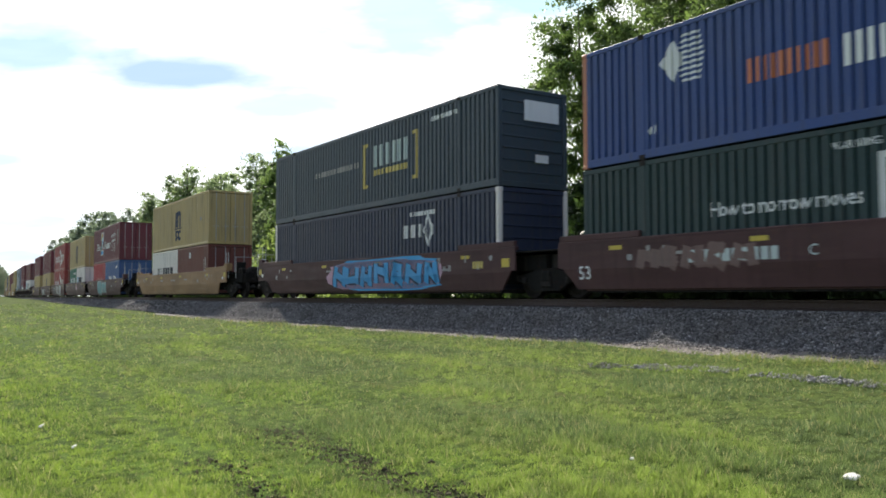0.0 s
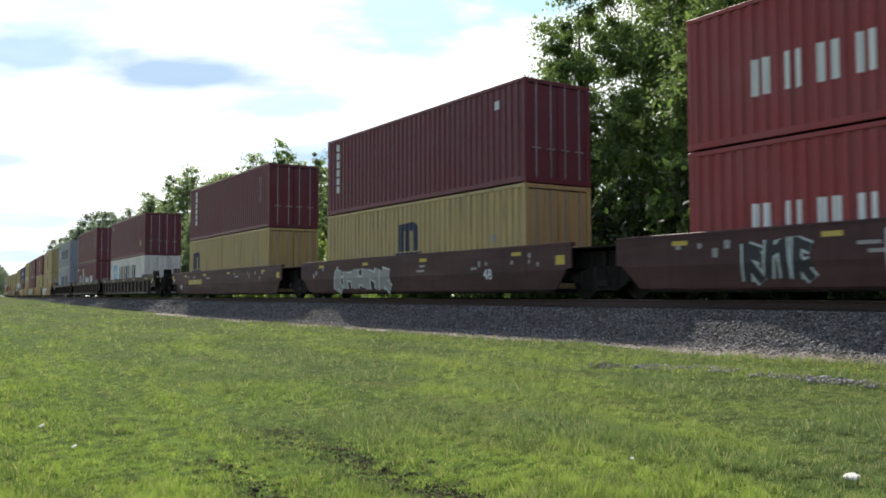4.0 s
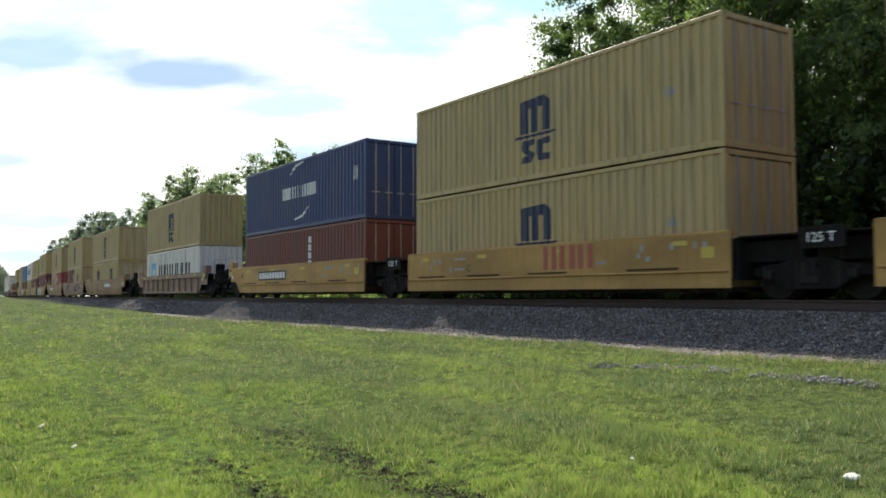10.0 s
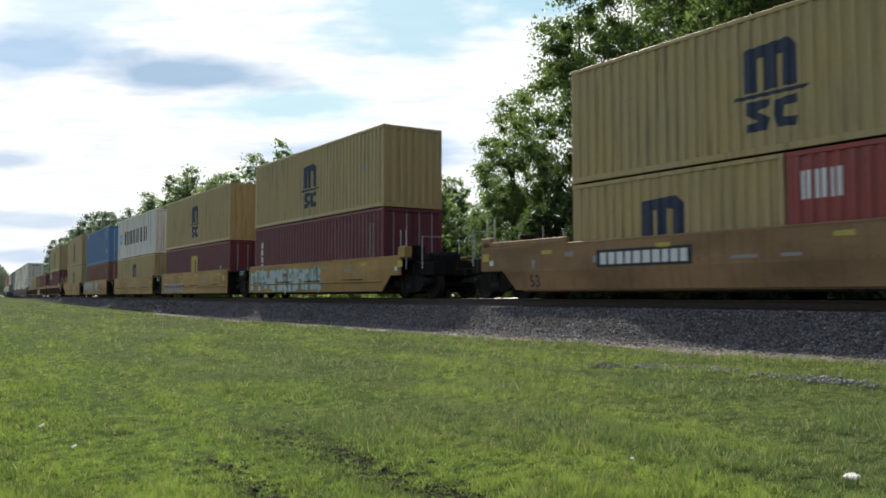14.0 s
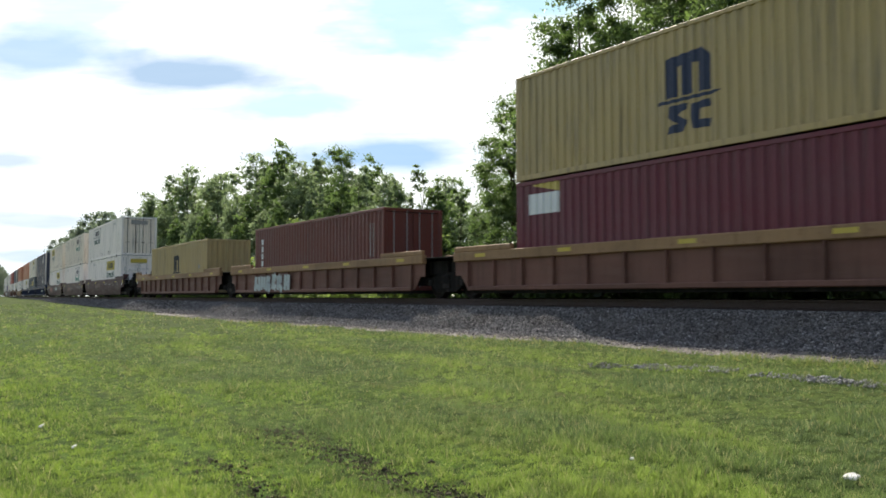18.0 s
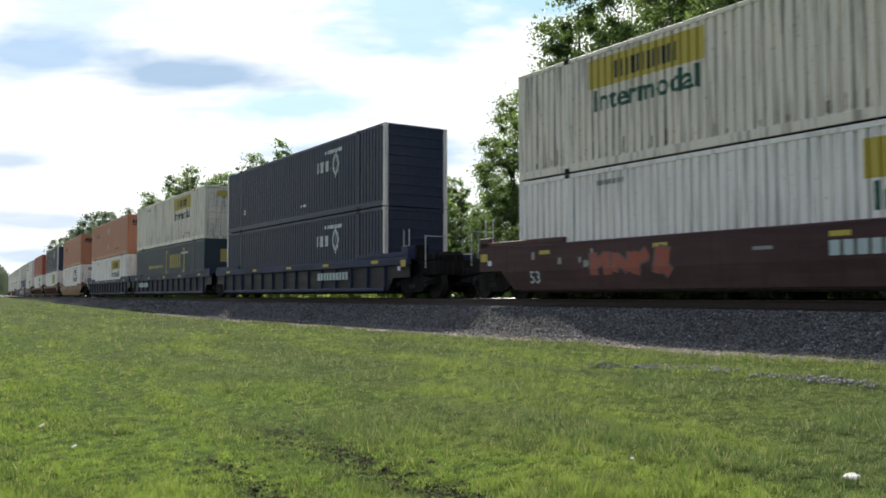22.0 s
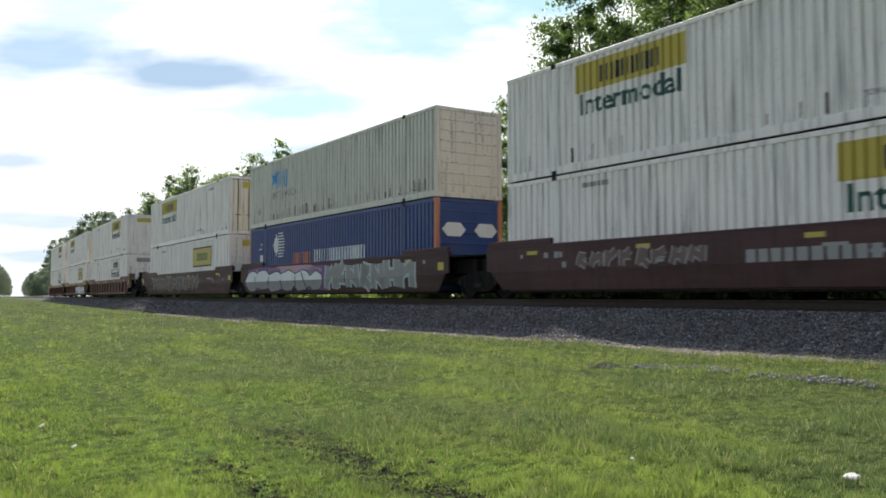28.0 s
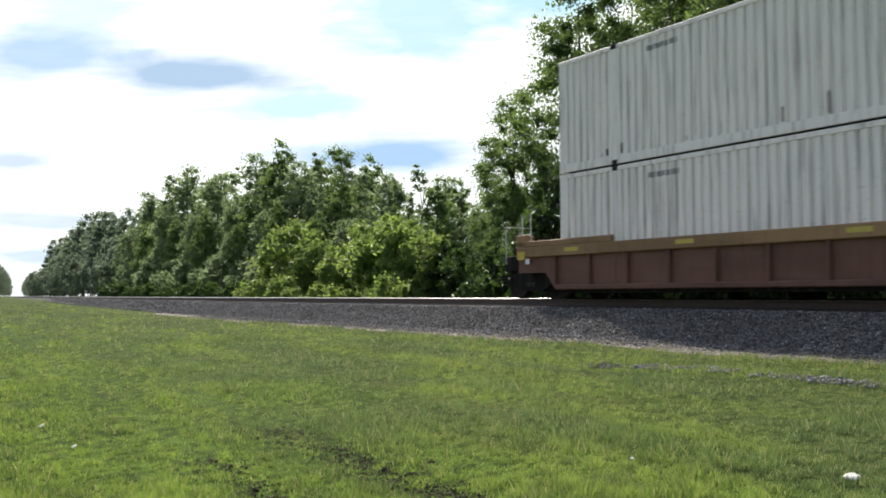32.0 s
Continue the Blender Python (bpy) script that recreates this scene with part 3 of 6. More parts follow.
def build_trees():
    kinds = {
        "oak": (tree_meshes(1, 17.0, 9.5, 1.6, 190, 360, 0.085, 0.1, 9, 0.2, 0.26), "oak", "tall broadleaf tree with a dense dark green crown", "tree", 17.0),
        "oak_b": (tree_meshes(2, 14.5, 8.0, 1.2, 150, 340, 0.085, 0.1, 8, 0.2, 0.2), "oak", "broadleaf tree with an uneven dark green crown", "tree", 14.5),
        "ash": (tree_meshes(3, 11.5, 6.6, 0.2, 130, 90, 0.13, 0.05, 4, 0.35, 0.14), "ash", "young tree with a ragged grey green crown", "tree", 11.5),
        "ash_b": (tree_meshes(9, 11.5, 6.0, 0.2, 120, 90, 0.13, 0.05, 4, 0.5, 0.14), "oak", "young leafy tree with a tapering green crown", "tree", 11.5),
        "spire": (tree_meshes(4, 12.5, 4.0, 1.0, 80, 60, 0.13, 0.0, 4, 0.65, 0.11), "ash", "thin upright tree with sparse grey green foliage", "tree", 12.5),
        "bush": (tree_meshes(5, 4.2, 5.0, 0.0, 80, 110, 0.11, 0.25, 2, 0.25, 0.07), "vine", "bright green bush overgrown with vines", "bush", 4.2),
        "dark_bush": (tree_meshes(7, 4.6, 5.0, 0.0, 80, 110, 0.12, 0.25, 2, 0.25, 0.07), "shade", "dense undergrowth below the trees, its dark green coloured for shade", "bush", 4.6),
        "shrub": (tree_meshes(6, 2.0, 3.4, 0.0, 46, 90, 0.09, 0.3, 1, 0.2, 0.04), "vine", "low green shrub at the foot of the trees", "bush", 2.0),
        "dark_shrub": (tree_meshes(16, 2.2, 3.6, 0.0, 46, 90, 0.10, 0.3, 1, 0.2, 0.04), "shade", "low scrub by the woods, its dark green coloured for shade", "bush", 2.2),
        "pale_bush": (tree_meshes(19, 4.2, 5.0, 0.0, 80, 100, 0.12, 0.25, 2, 0.25, 0.07), "ash", "greyish green bush at the foot of the trees", "bush", 4.2),
        "far": (tree_meshes(8, 13.0, 9.0, 0.2, 110, 75, 0.22, 0.1, 2, 0.3, 0.2), "far", "broadleaf tree in the distance, its leaves greyed to look hazy", "tree", 13.0),
    }
    first = {}

    def plant(kind, x, y, tall, turn, sz=1.0):
        scale = tall / kinds[kind][4]
        m = Matrix.Translation((x, y, ground_z(x, y) - 0.05)) @ Matrix.Rotation(turn, 4, "Z")
        if kind not in first:
            (trunk, limb, crown), leaf, label, cat, _ = kinds[kind]
            root = new("tree" if cat == "tree" else "bush")
            tagged(root, label, cat, "trees along the line" if cat == "tree" else "bushes along the line")
            piece("trunk", trunk, BARK, root)
            for q in limb:
                piece("limb", q, BARK, root)
            piece("crown", crown, LEAF[leaf], root)
            first[kind] = root
            root.matrix_basis = m
        else:
            root = copy_thing(first[kind], m)
        root.scale = (scale, scale, scale * sz)
        return root

    rng = random.Random(11)
    # tall trees on the right, close behind the track: place, height
    for x, y, h, k in ((-36.8, 29.3, 11.8, "oak_b"), (-31.0, 29.5, 17.5, "oak_b"), (-25.5, 30.5, 20.0, "oak"), (-20.0, 28.0, 18.0, "oak"), (-14.5, 29.5, 19.0, "oak"),
                       (-9.0, 28.0, 16.0, "oak_b"), (-27.5, 37.0, 19.0, "oak_b"), (-17.5, 37.5, 20.0, "oak"), (-4.0, 33.0, 18.0, "oak"),
                       # x 16 to 50: unseen trees added to block sky light from container ends
                       (2.0, 28.0, 17.0, "oak"), (9.0, 30.0, 16.0, "oak_b"), (16.0, 28.5, 17.0, "oak"), (23.0, 30.0, 18.0, "oak_b"), (31.0, 28.5, 17.0, "oak"), (40.0, 29.5, 18.0, "oak"), (50.0, 28.0, 17.0, "oak_b"), (-34.0, 35.0, 11.5, "oak_b"),
                       (-22.5, 43.0, 21.0, "oak"), (-13.0, 40.0, 20.0, "oak"), (-29.5, 46.0, 20.0, "oak"), (-8.0, 44.0, 21.0, "oak"), (-18.0, 49.0, 22.0, "oak"), (-24.5, 52.0, 22.0, "oak"), (-29.0, 33.8, 18.5, "oak")):
        plant(k, x, y, h, rng.uniform(0, 6.28))
    # a ragged row running away along the bend
    row = ((-42.9, 6.6), (-45.1, 7.8), (-47.8, 8.6), (-50.4, 10.1), (-54.5, 9.8), (-59.1, 10.9), (-63.3, 10.6), (-68.0, 13.4), (-72.0, 13.0), (-76.8, 15.4), (-84.0, 15.4),
           (-92.0, 15.2), (-99.2, 15.4), (-108.3, 15.2), (-116.9, 18.4), (-126.1, 16.2), (-140.0, 17.2))
    for i, (x, h) in enumerate(row):
        plant(("ash", "spire", "ash_b", "spire")[i % 4] if h < 15.3 else ("ash", "ash_b")[i % 2], x, 31 + along(x)[1] - CENTRE, h, rng.uniform(0, 6.28))
    for i, (x, h) in enumerate(row[1:]):
        plant(("ash_b", "ash", "oak_b")[i % 3], x + 1.5 + rng.uniform(-1, 1), 36 + along(x)[1] - CENTRE + rng.uniform(-1, 2), 0.96 * h, rng.uniform(0, 6.28))
        plant(("ash_b", "ash")[i % 2], x + rng.uniform(-2, 2), 28 + along(x)[1] - CENTRE, 0.66 * h, rng.uniform(0, 6.28))
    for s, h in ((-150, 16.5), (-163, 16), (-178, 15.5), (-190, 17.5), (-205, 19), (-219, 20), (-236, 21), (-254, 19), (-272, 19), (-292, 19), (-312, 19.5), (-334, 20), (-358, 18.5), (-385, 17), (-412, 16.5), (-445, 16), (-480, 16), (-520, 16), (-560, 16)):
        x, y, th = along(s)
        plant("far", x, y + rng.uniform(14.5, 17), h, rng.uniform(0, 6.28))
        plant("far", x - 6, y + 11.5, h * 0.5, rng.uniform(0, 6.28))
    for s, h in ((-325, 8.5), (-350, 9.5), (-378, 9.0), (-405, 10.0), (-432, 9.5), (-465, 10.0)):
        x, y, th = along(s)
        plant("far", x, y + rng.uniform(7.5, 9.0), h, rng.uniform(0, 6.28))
    # undergrowth at the foot of the trees; the dark kinds carry painted shade
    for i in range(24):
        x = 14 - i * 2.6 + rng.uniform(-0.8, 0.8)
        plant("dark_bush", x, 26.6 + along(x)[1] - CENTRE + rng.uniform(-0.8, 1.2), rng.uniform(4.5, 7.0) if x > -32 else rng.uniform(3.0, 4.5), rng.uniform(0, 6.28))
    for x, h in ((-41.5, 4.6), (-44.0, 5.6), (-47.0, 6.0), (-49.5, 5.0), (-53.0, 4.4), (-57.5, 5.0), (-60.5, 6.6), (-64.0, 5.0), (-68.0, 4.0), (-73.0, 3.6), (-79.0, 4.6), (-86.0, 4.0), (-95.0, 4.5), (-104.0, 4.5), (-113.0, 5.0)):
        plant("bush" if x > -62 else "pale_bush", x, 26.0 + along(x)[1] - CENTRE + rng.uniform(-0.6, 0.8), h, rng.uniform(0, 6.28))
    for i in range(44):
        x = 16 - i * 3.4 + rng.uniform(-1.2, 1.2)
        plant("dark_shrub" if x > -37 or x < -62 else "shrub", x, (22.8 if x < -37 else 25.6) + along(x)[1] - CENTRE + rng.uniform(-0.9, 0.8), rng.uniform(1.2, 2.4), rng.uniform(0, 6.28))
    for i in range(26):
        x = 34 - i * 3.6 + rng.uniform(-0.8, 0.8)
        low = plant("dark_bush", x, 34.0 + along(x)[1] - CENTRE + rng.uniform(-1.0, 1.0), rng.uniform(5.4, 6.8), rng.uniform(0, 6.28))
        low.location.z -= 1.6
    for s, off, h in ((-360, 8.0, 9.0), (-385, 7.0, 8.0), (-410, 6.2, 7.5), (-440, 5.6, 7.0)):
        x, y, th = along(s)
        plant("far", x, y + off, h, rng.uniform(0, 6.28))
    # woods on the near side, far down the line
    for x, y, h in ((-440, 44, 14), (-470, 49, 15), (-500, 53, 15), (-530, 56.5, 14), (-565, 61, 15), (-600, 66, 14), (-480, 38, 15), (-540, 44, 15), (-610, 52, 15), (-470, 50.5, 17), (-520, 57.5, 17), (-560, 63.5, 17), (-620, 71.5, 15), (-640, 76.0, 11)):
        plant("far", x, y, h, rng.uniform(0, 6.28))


# ------------------------------------------------------------ sky
def build_sky():
    """A far arc of bright broken cloud that drifts slowly."""
    m = bpy.data.materials.new("cloudy_sky")
    m.use_nodes = True
    n, l = m.node_tree.nodes, m.node_tree.links
    n.clear()
    out, em = n.new("ShaderNodeOutputMaterial"), n.new("ShaderNodeEmission")
    l.new(em.outputs[0], out.inputs[0])
    uv = n.new("ShaderNodeUVMap").outputs[0]
    sep = n.new("ShaderNodeSeparateXYZ")
    l.new(uv, sep.inputs[0])
    soft = noise_of(n, l, 9.0, 6, uv, (1.0, 2.6, 1.0))
    wisp = noise_of(n, l, 22.0, 5, uv, (0.6, 4.0, 1.0))

    def math_node(op, a, b=None):
        q = n.new("ShaderNodeMath")
        q.operation = op
        for i, val in enumerate((a, b)):
            if isinstance(val, bpy.types.NodeSocket):
                l.new(val, q.inputs[i])
            elif val is not None:
                q.inputs[i].default_value = val
        return q.outputs[0]

    def blob(u, v, ru, rv, wob):
        """1 inside an ellipse with a frayed edge, 0 outside."""
        du = math_node("DIVIDE", math_node("SUBTRACT", sep.outputs[0], u), ru)
        dv = math_node("DIVIDE", math_node("SUBTRACT", sep.outputs[1], v), rv)
        d = math_node("SQRT", math_node("ADD", math_node("MULTIPLY", du, du), math_node("MULTIPLY", dv, dv)))
        d = math_node("ADD", d, math_node("MULTIPLY", math_node("SUBTRACT", soft, 0.5), wob))
        return ramp(n, l, d, 0.45, 1.15, 1.0, 0.0)

    c = mix_col(n, l, ramp(n, l, wisp, 0.35, 0.7), (1.0, 1.05, 1.1), (1.35, 1.36, 1.36))
    for u, v, ru, rv, wob, col, k in (
            (0.45, 0.325, 0.13, 0.055, 2.4, (0.60, 0.87, 1.0), 0.9),
            (0.06, 0.33, 0.09, 0.05, 2.0, (0.72, 0.92, 1.04), 0.75),
            (0.60, 0.35, 0.10, 0.05, 2.0, (0.56, 0.85, 1.0), 0.95),
            (0.32, 0.212, 0.12, 0.024, 2.0, (0.66, 0.93, 1.02), 0.9),
            (0.03, 0.278, 0.115, 0.034, 1.3, (0.50, 0.70, 0.95), 0.9),
            (0.215, 0.252, 0.125, 0.027, 1.3, (0.44, 0.61, 0.82), 0.95),
            (0.425, 0.160, 0.125, 0.026, 1.3, (0.42, 0.64, 0.93), 0.95),
            (0.0, 0.155, 0.055, 0.013, 1.8, (0.58, 0.72, 0.90), 0.8),
            (0.03, 0.085, 0.09, 0.012, 2.0, (0.60, 0.74, 0.92), 0.7),
            (0.03, 0.045, 0.06, 0.012, 1.4, (0.56, 0.72, 0.92), 0.7)):
        c = mix_col(n, l, math_node("MULTIPLY", blob(u, v, ru, rv, wob), k), c, col)
    l.new(c, em.inputs[0])
    em.inputs[1].default_value = 0.92
    R, verts, faces, uvs = 2300.0, [], [], []
    na, ne = 40, 16
    for i in range(na + 1):
        for j in range(ne + 1):
            a = math.pi - YAW + radians(36) - radians(72) * i / na
            e = radians(-1.5) + radians(29) * j / ne
            verts.append((R * math.cos(a) * math.cos(e), R * math.sin(a) * math.cos(e), R * math.sin(e)))
    m2 = ne + 1
    for i in range(na):
        for j in range(ne):
            faces.append((i * m2 + j, (i + 1) * m2 + j, (i + 1) * m2 + j + 1, i * m2 + j + 1))
    me = mesh_of("backdrop", verts, faces, m, True)
    lay = me.uv_layers.new(name="UVMap")
    half = math.tan(radians(54.45) / 2)
    for lp in me.loops:
        vec = Vector(verts[lp.vertex_index])
        a = math.atan2(vec.y, vec.x)
        d = (math.pi - YAW) - a
        e = math.asin(vec.z / R)
        lay.data[lp.index].uv = (0.5 + math.tan(d) / half / 2, math.tan(e) / math.cos(d) / half / 2)
    ob = new("backdrop", me)
    tagged(ob, "bright broken white cloud with pale blue gaps", "sky", kind="structure")
    return ob


build_ground()
build_track()
build_stones()
build_grass()
build_trees()
SKY = build_sky()


# ------------------------------------------------------------ containers
ISO = dict(width=2.44, pitch=0.28, deep=0.042, cuts=(0.0, 0.10, 0.14, 0.24, 0.28))
DOM = dict(width=2.59, pitch=0.23, deep=0.055, cuts=(0.0, 0.135, 0.15, 0.215, 0.23))


def wave(kind, length, inset):
    """The corners of the corrugation along the side: (x, depth behind the ridges)."""
    L = length - 2 * inset
    n = max(1, int(L / kind["pitch"]))
    p = L / n
    k = p / kind["pitch"]
    c = [q * k for q in kind["cuts"]]
    out = []
    for i in range(n):
        x = -L / 2 + i * p
        out += [(x + c[0], 0.0), (x + c[1], 0.0), (x + c[2], kind["deep"]), (x + c[3], kind["deep"])]
    out.append((L / 2, 0.0))
    return out


def corrugated(bm, pts, z0, z1, back):
    """A corrugated sheet facing -y with its ridges in the plane y = 0, and a flat back."""
    f = [(bm.verts.new((x, d, z0)), bm.verts.new((x, d, z1))) for x, d in pts]
    for a, b in zip(f, f[1:]):
        bm.faces.new((a[0], b[0], b[1], a[1]))
    x0, x1 = pts[0][0], pts[-1][0]
    q = [bm.verts.new(c) for c in ((x0, back, z0), (x1, back, z0), (x1, back, z1), (x0, back, z1))]
    bm.faces.new((q[3], q[2], q[1], q[0]))
    bm.faces.new((f[0][0], f[0][1], q[3], q[0]))
    bm.faces.new((f[-1][1], f[-1][0], q[1], q[2]))


def depth_at(pts, x):
    for (a, da), (b, db) in zip(pts, pts[1:]):
        if a <= x <= b:
            return da + (db - da) * (x - a) / max(b - a, 1e-6)
    return 0.0


def glyphs(text, size, width=None):
    """Outlines of words in the built-in font, as a flat mesh centred on its box."""
    cu = bpy.data.curves.new("words", "FONT")
    cu.body, cu.size, cu.resolution_u = text, size, 2
    cu.align_x, cu.offset = "CENTER", (0.022 if size > 0.5 else 0.006) * size
    ob = bpy.data.objects.new("words", cu)
    scene.collection.objects.link(ob)
    bpy.context.view_layer.update()
    me = bpy.data.meshes.new_from_object(ob.evaluated_get(bpy.context.evaluated_depsgraph_get()))
    bpy.data.objects.remove(ob)
    bm = bmesh.new()
    bm.from_mesh(me)
    zs = [v.co.y for v in bm.verts]
    mid = (min(zs) + max(zs)) / 2
    xs = [v.co.x for v in bm.verts]
    cx, k = (min(xs) + max(xs)) / 2, width / (max(xs) - min(xs)) if width else 1.0
    for v in bm.verts:
        v.co = ((v.co.x - cx) * k, 0, v.co.y - mid)
    return bm


def rects(items):
    """Flat plain shapes: (x, z, width, height) or lists of (x, z) corners."""
    bm = bmesh.new()
    for q in items:
        if len(q) == 4 and not isinstance(q[0], tuple):
            x, z, w, h = q
            q = [(x - w / 2, z - h / 2), (x + w / 2, z - h / 2), (x + w / 2, z + h / 2), (x - w / 2, z + h / 2)]
        bm.faces.new([bm.verts.new((x, 0, z)) for x, z in q])
    return bm


def letter_bars(n, w, h, gap=0.3, lean=0.0, seed=0):
    """n plain blocks in place of the letters of a brand or of a number."""
    r = random.Random(seed + n)
    ws = [r.uniform(0.8, 1.15) for _ in range(n)]
    unit = w / (sum(ws) + gap * (n - 1))
    out, x = [], -w / 2
    for q in ws:
        a, b = x, x + q * unit
        g = 0.14 * (b - a) if h > 0.3 else 0.0
        cells = [(a, (a + b) / 2 - g), ((a + b) / 2 + g, b)] if g else [(a, b)]
        for u, v in cells:
            out.append([(u - lean * h / 2, -h / 2), (v - lean * h / 2, -h / 2), (v + lean * h / 2, h / 2), (u + lean * h / 2, h / 2)])
        x = b + gap * unit
    return out


def apply_mark(name, bm, key, mat, parent, x, z, y0, pts=None, flat=False, label="", end=False):
    """Paint laid on a side (or on an end) of a thing, following its corrugation."""
    fold = parent.name in FOLDED
    key = ("mark", key, round(x, 2), round(z, 2), round(y0, 3), end, fold)
    if key not in CACHE:
        for v in bm.verts:
            v.co.x += x
            v.co.z += z
        if pts and not flat:
            lo, hi = min(v.co.x for v in bm.verts), max(v.co.x for v in bm.verts)
            for c, _ in pts:
                if lo < c < hi:
                    bmesh.ops.bisect_plane(bm, geom=bm.verts[:] + bm.edges[:] + bm.faces[:], dist=1e-5, plane_co=(c, 0, 0), plane_no=(1, 0, 0))
        for v in bm.verts:
            d = depth_at(pts, v.co.x) if pts and not flat else 0.0
            v.co.y = y0 + d - 0.004
        if end:
            for v in bm.verts:
                v.co = (-v.co.y, v.co.x, v.co.z)
        if fold:
            fold_in(bm)
        bmesh.ops.recalc_face_normals(bm, faces=bm.faces)
        me = bpy.data.meshes.new("mark")
        bm.to_mesh(me)
        CACHE[key] = me
    bm.free()
    ob = piece(name, CACHE[key], mat, parent, label=label)
    if name in ("lettering", "stencil", "spray_paint", "emblem", "sign_border", "end_marking", "rust_run"):
        tagged(ob, kind="stuff")
    return ob


def container(col, length, height, label, right="door", marks=(), post=None, rail=None, group="stacked containers"):
    dom = length > 15
    kind = DOM if dom else ISO
    W, H, L = kind["width"], height, length
    mat = BOX[col]
    pm = BOX[post] if post else mat
    rm = BOX[rail] if rail else mat
    root = tagged(new("shipping_container"), label, "container", group)
    pts = wave(kind, L, 0.16)
    br, tr = (0.22, 0.11) if dom else (0.16, 0.10)
    me = cached(("side_panel", dom, L, H), lambda bm: corrugated(bm, pts, br, H - tr, 0.06))
    piece("side_panel", me, mat, root, (0, -W / 2 + 0.012, 0))
    piece("side_panel", me, mat, root, (0, W / 2 - 0.012, 0), rot=(0, 0, math.pi))
    box_piece("roof", (L - 0.1, W - 0.08, 0.05), mat, root, (0, 0, H - 0.04))
    box_piece("floor", (L - 0.1, W - 0.1, 0.14), CASTING, root, (0, 0, 0.10))
    for s in (-1, 1):
        box_piece("bottom_rail", (L - 0.3, 0.07, br - 0.02), rm, root, (0, s * (W / 2 - 0.036), br / 2 + 0.01), r=0.01)
        box_piece("top_rail", (L - 0.3, 0.07, tr), mat, root, (0, s * (W / 2 - 0.036), H - tr / 2 - 0.005), r=0.01)
        for e in (-1, 1):
            box_piece("corner_post", (0.15, 0.15, H - 0.2), pm, root, (e * (L / 2 - 0.08), s * (W / 2 - 0.078), H / 2), r=0.02)
            for z in (0.06, H - 0.06) if s < 0 or e > 0 else ():
                box_piece("corner_casting", (0.178, 0.162, 0.118), pm, root, (e * (L / 2 - 0.089), s * (W / 2 - 0.081), z), r=0.015)
        if dom and s < 0:
            for e in (-1, 1):
                box_piece("lifting_post", (0.16, 0.05, H - 0.06), mat, root, (e * 6.1, s * (W / 2 - 0.020), H / 2), r=0.012)
                box_piece("casting", (0.178, 0.08, 0.12), CASTING, root, (e * 6.1, s * (W / 2 - 0.032), 0.055))
                box_piece("casting", (0.178, 0.08, 0.12), CASTING, root, (e * 6.1, s * (W / 2 - 0.032), H - 0.055))
    for e in (-1, 1):
        box_piece("header", (0.12, W - 0.3, 0.12), mat, root, (e * (L / 2 - 0.075), 0, H - 0.065), r=0.01)
        box_piece("sill", (0.12, W - 0.3, 0.16), rm, root, (e * (L / 2 - 0.075), 0, 0.085), r=0.01)
        if e == 1 and right == "door":
            door_mat, rod_mat = (BOX["stained"], CASTING) if col in ("jb", "stained") else (mat, GALV)
            for s in (-1, 1):
                dw = (W - 0.32) / 2
                d = box_piece("door", (0.05, dw - 0.02, H - 0.32), door_mat, root, (L / 2 - 0.075, s * (dw / 2 + 0.005), H / 2 + 0.01), r=0.008)
                for q in (0.24, 0.74):
                    box_piece("lock_rod", (0.03, 0.03, H - 0.2), rod_mat, d, (0.045, s * (q - 0.5) * dw, 0))
                    box_piece("rod_handle", (0.03, 0.30, 0.03), rod_mat, d, (0.06, s * (q - 0.5) * dw, -H * 0.17))
        elif dom:
            piece("end_panel", cached(("end_panel", dom, H), lambda bm: bevel_box(bm, -0.02, 0.02, -W / 2 + 0.16, W / 2 - 0.16, 0.16, H - 0.12)), mat, root, (e * (L / 2 - 0.08), 0, 0))
            for i in range(7):
                box_piece("end_rib", (0.045, W - 0.42, 0.05), mat, root, (e * (L / 2 - 0.05), 0, 0.45 + i * (H - 0.85) / 6), r=0.008)
        else:
            ep = wave(ISO, W, 0.16)
            emesh = cached(("end_sheet", H), lambda bm: corrugated(bm, ep, 0.16, H - 0.12, 0.05))
            piece("end_panel", emesh, mat, root, (e * (L / 2 - 0.02), 0, 0), rot=(0, 0, e * math.pi / 2))
    for mk in marks:
        mk(root, -W / 2 + 0.012, pts, L, H)
    return root


# marks: each returns a function that paints them on a container
def words(text, size, x, z, mat, label="painted words", width=None):
    return lambda r, y, p, L, H: apply_mark("lettering", glyphs(text, size, width), (text, size, L, width), MARK[mat], r, x, z * H, y, p, label=label)


def bars(n, w, h, x, z, mat, gap=0.3, lean=0.0, name="lettering"):
    return lambda r, y, p, L, H: apply_mark(name, rects(letter_bars(n, w, h, gap, lean)), ("b", n, w, h, gap, lean, L), MARK[mat], r, x, z * H, y, p)


def patch(items, x, z, mat, key, name="emblem", flat=False):
    return lambda r, y, p, L, H: apply_mark(name, rects(items), ("p", key, L), MARK[mat], r, x, z * H, y, p, flat)


def end_patch(items, z, mat, key, name="end_marking", dx=0.0):
    return lambda r, y, p, L, H: apply_mark(name, rects(items), ("e", key, L), MARK[mat], r, dx, z * H, -L / 2 + 0.005, None, True, end=True)


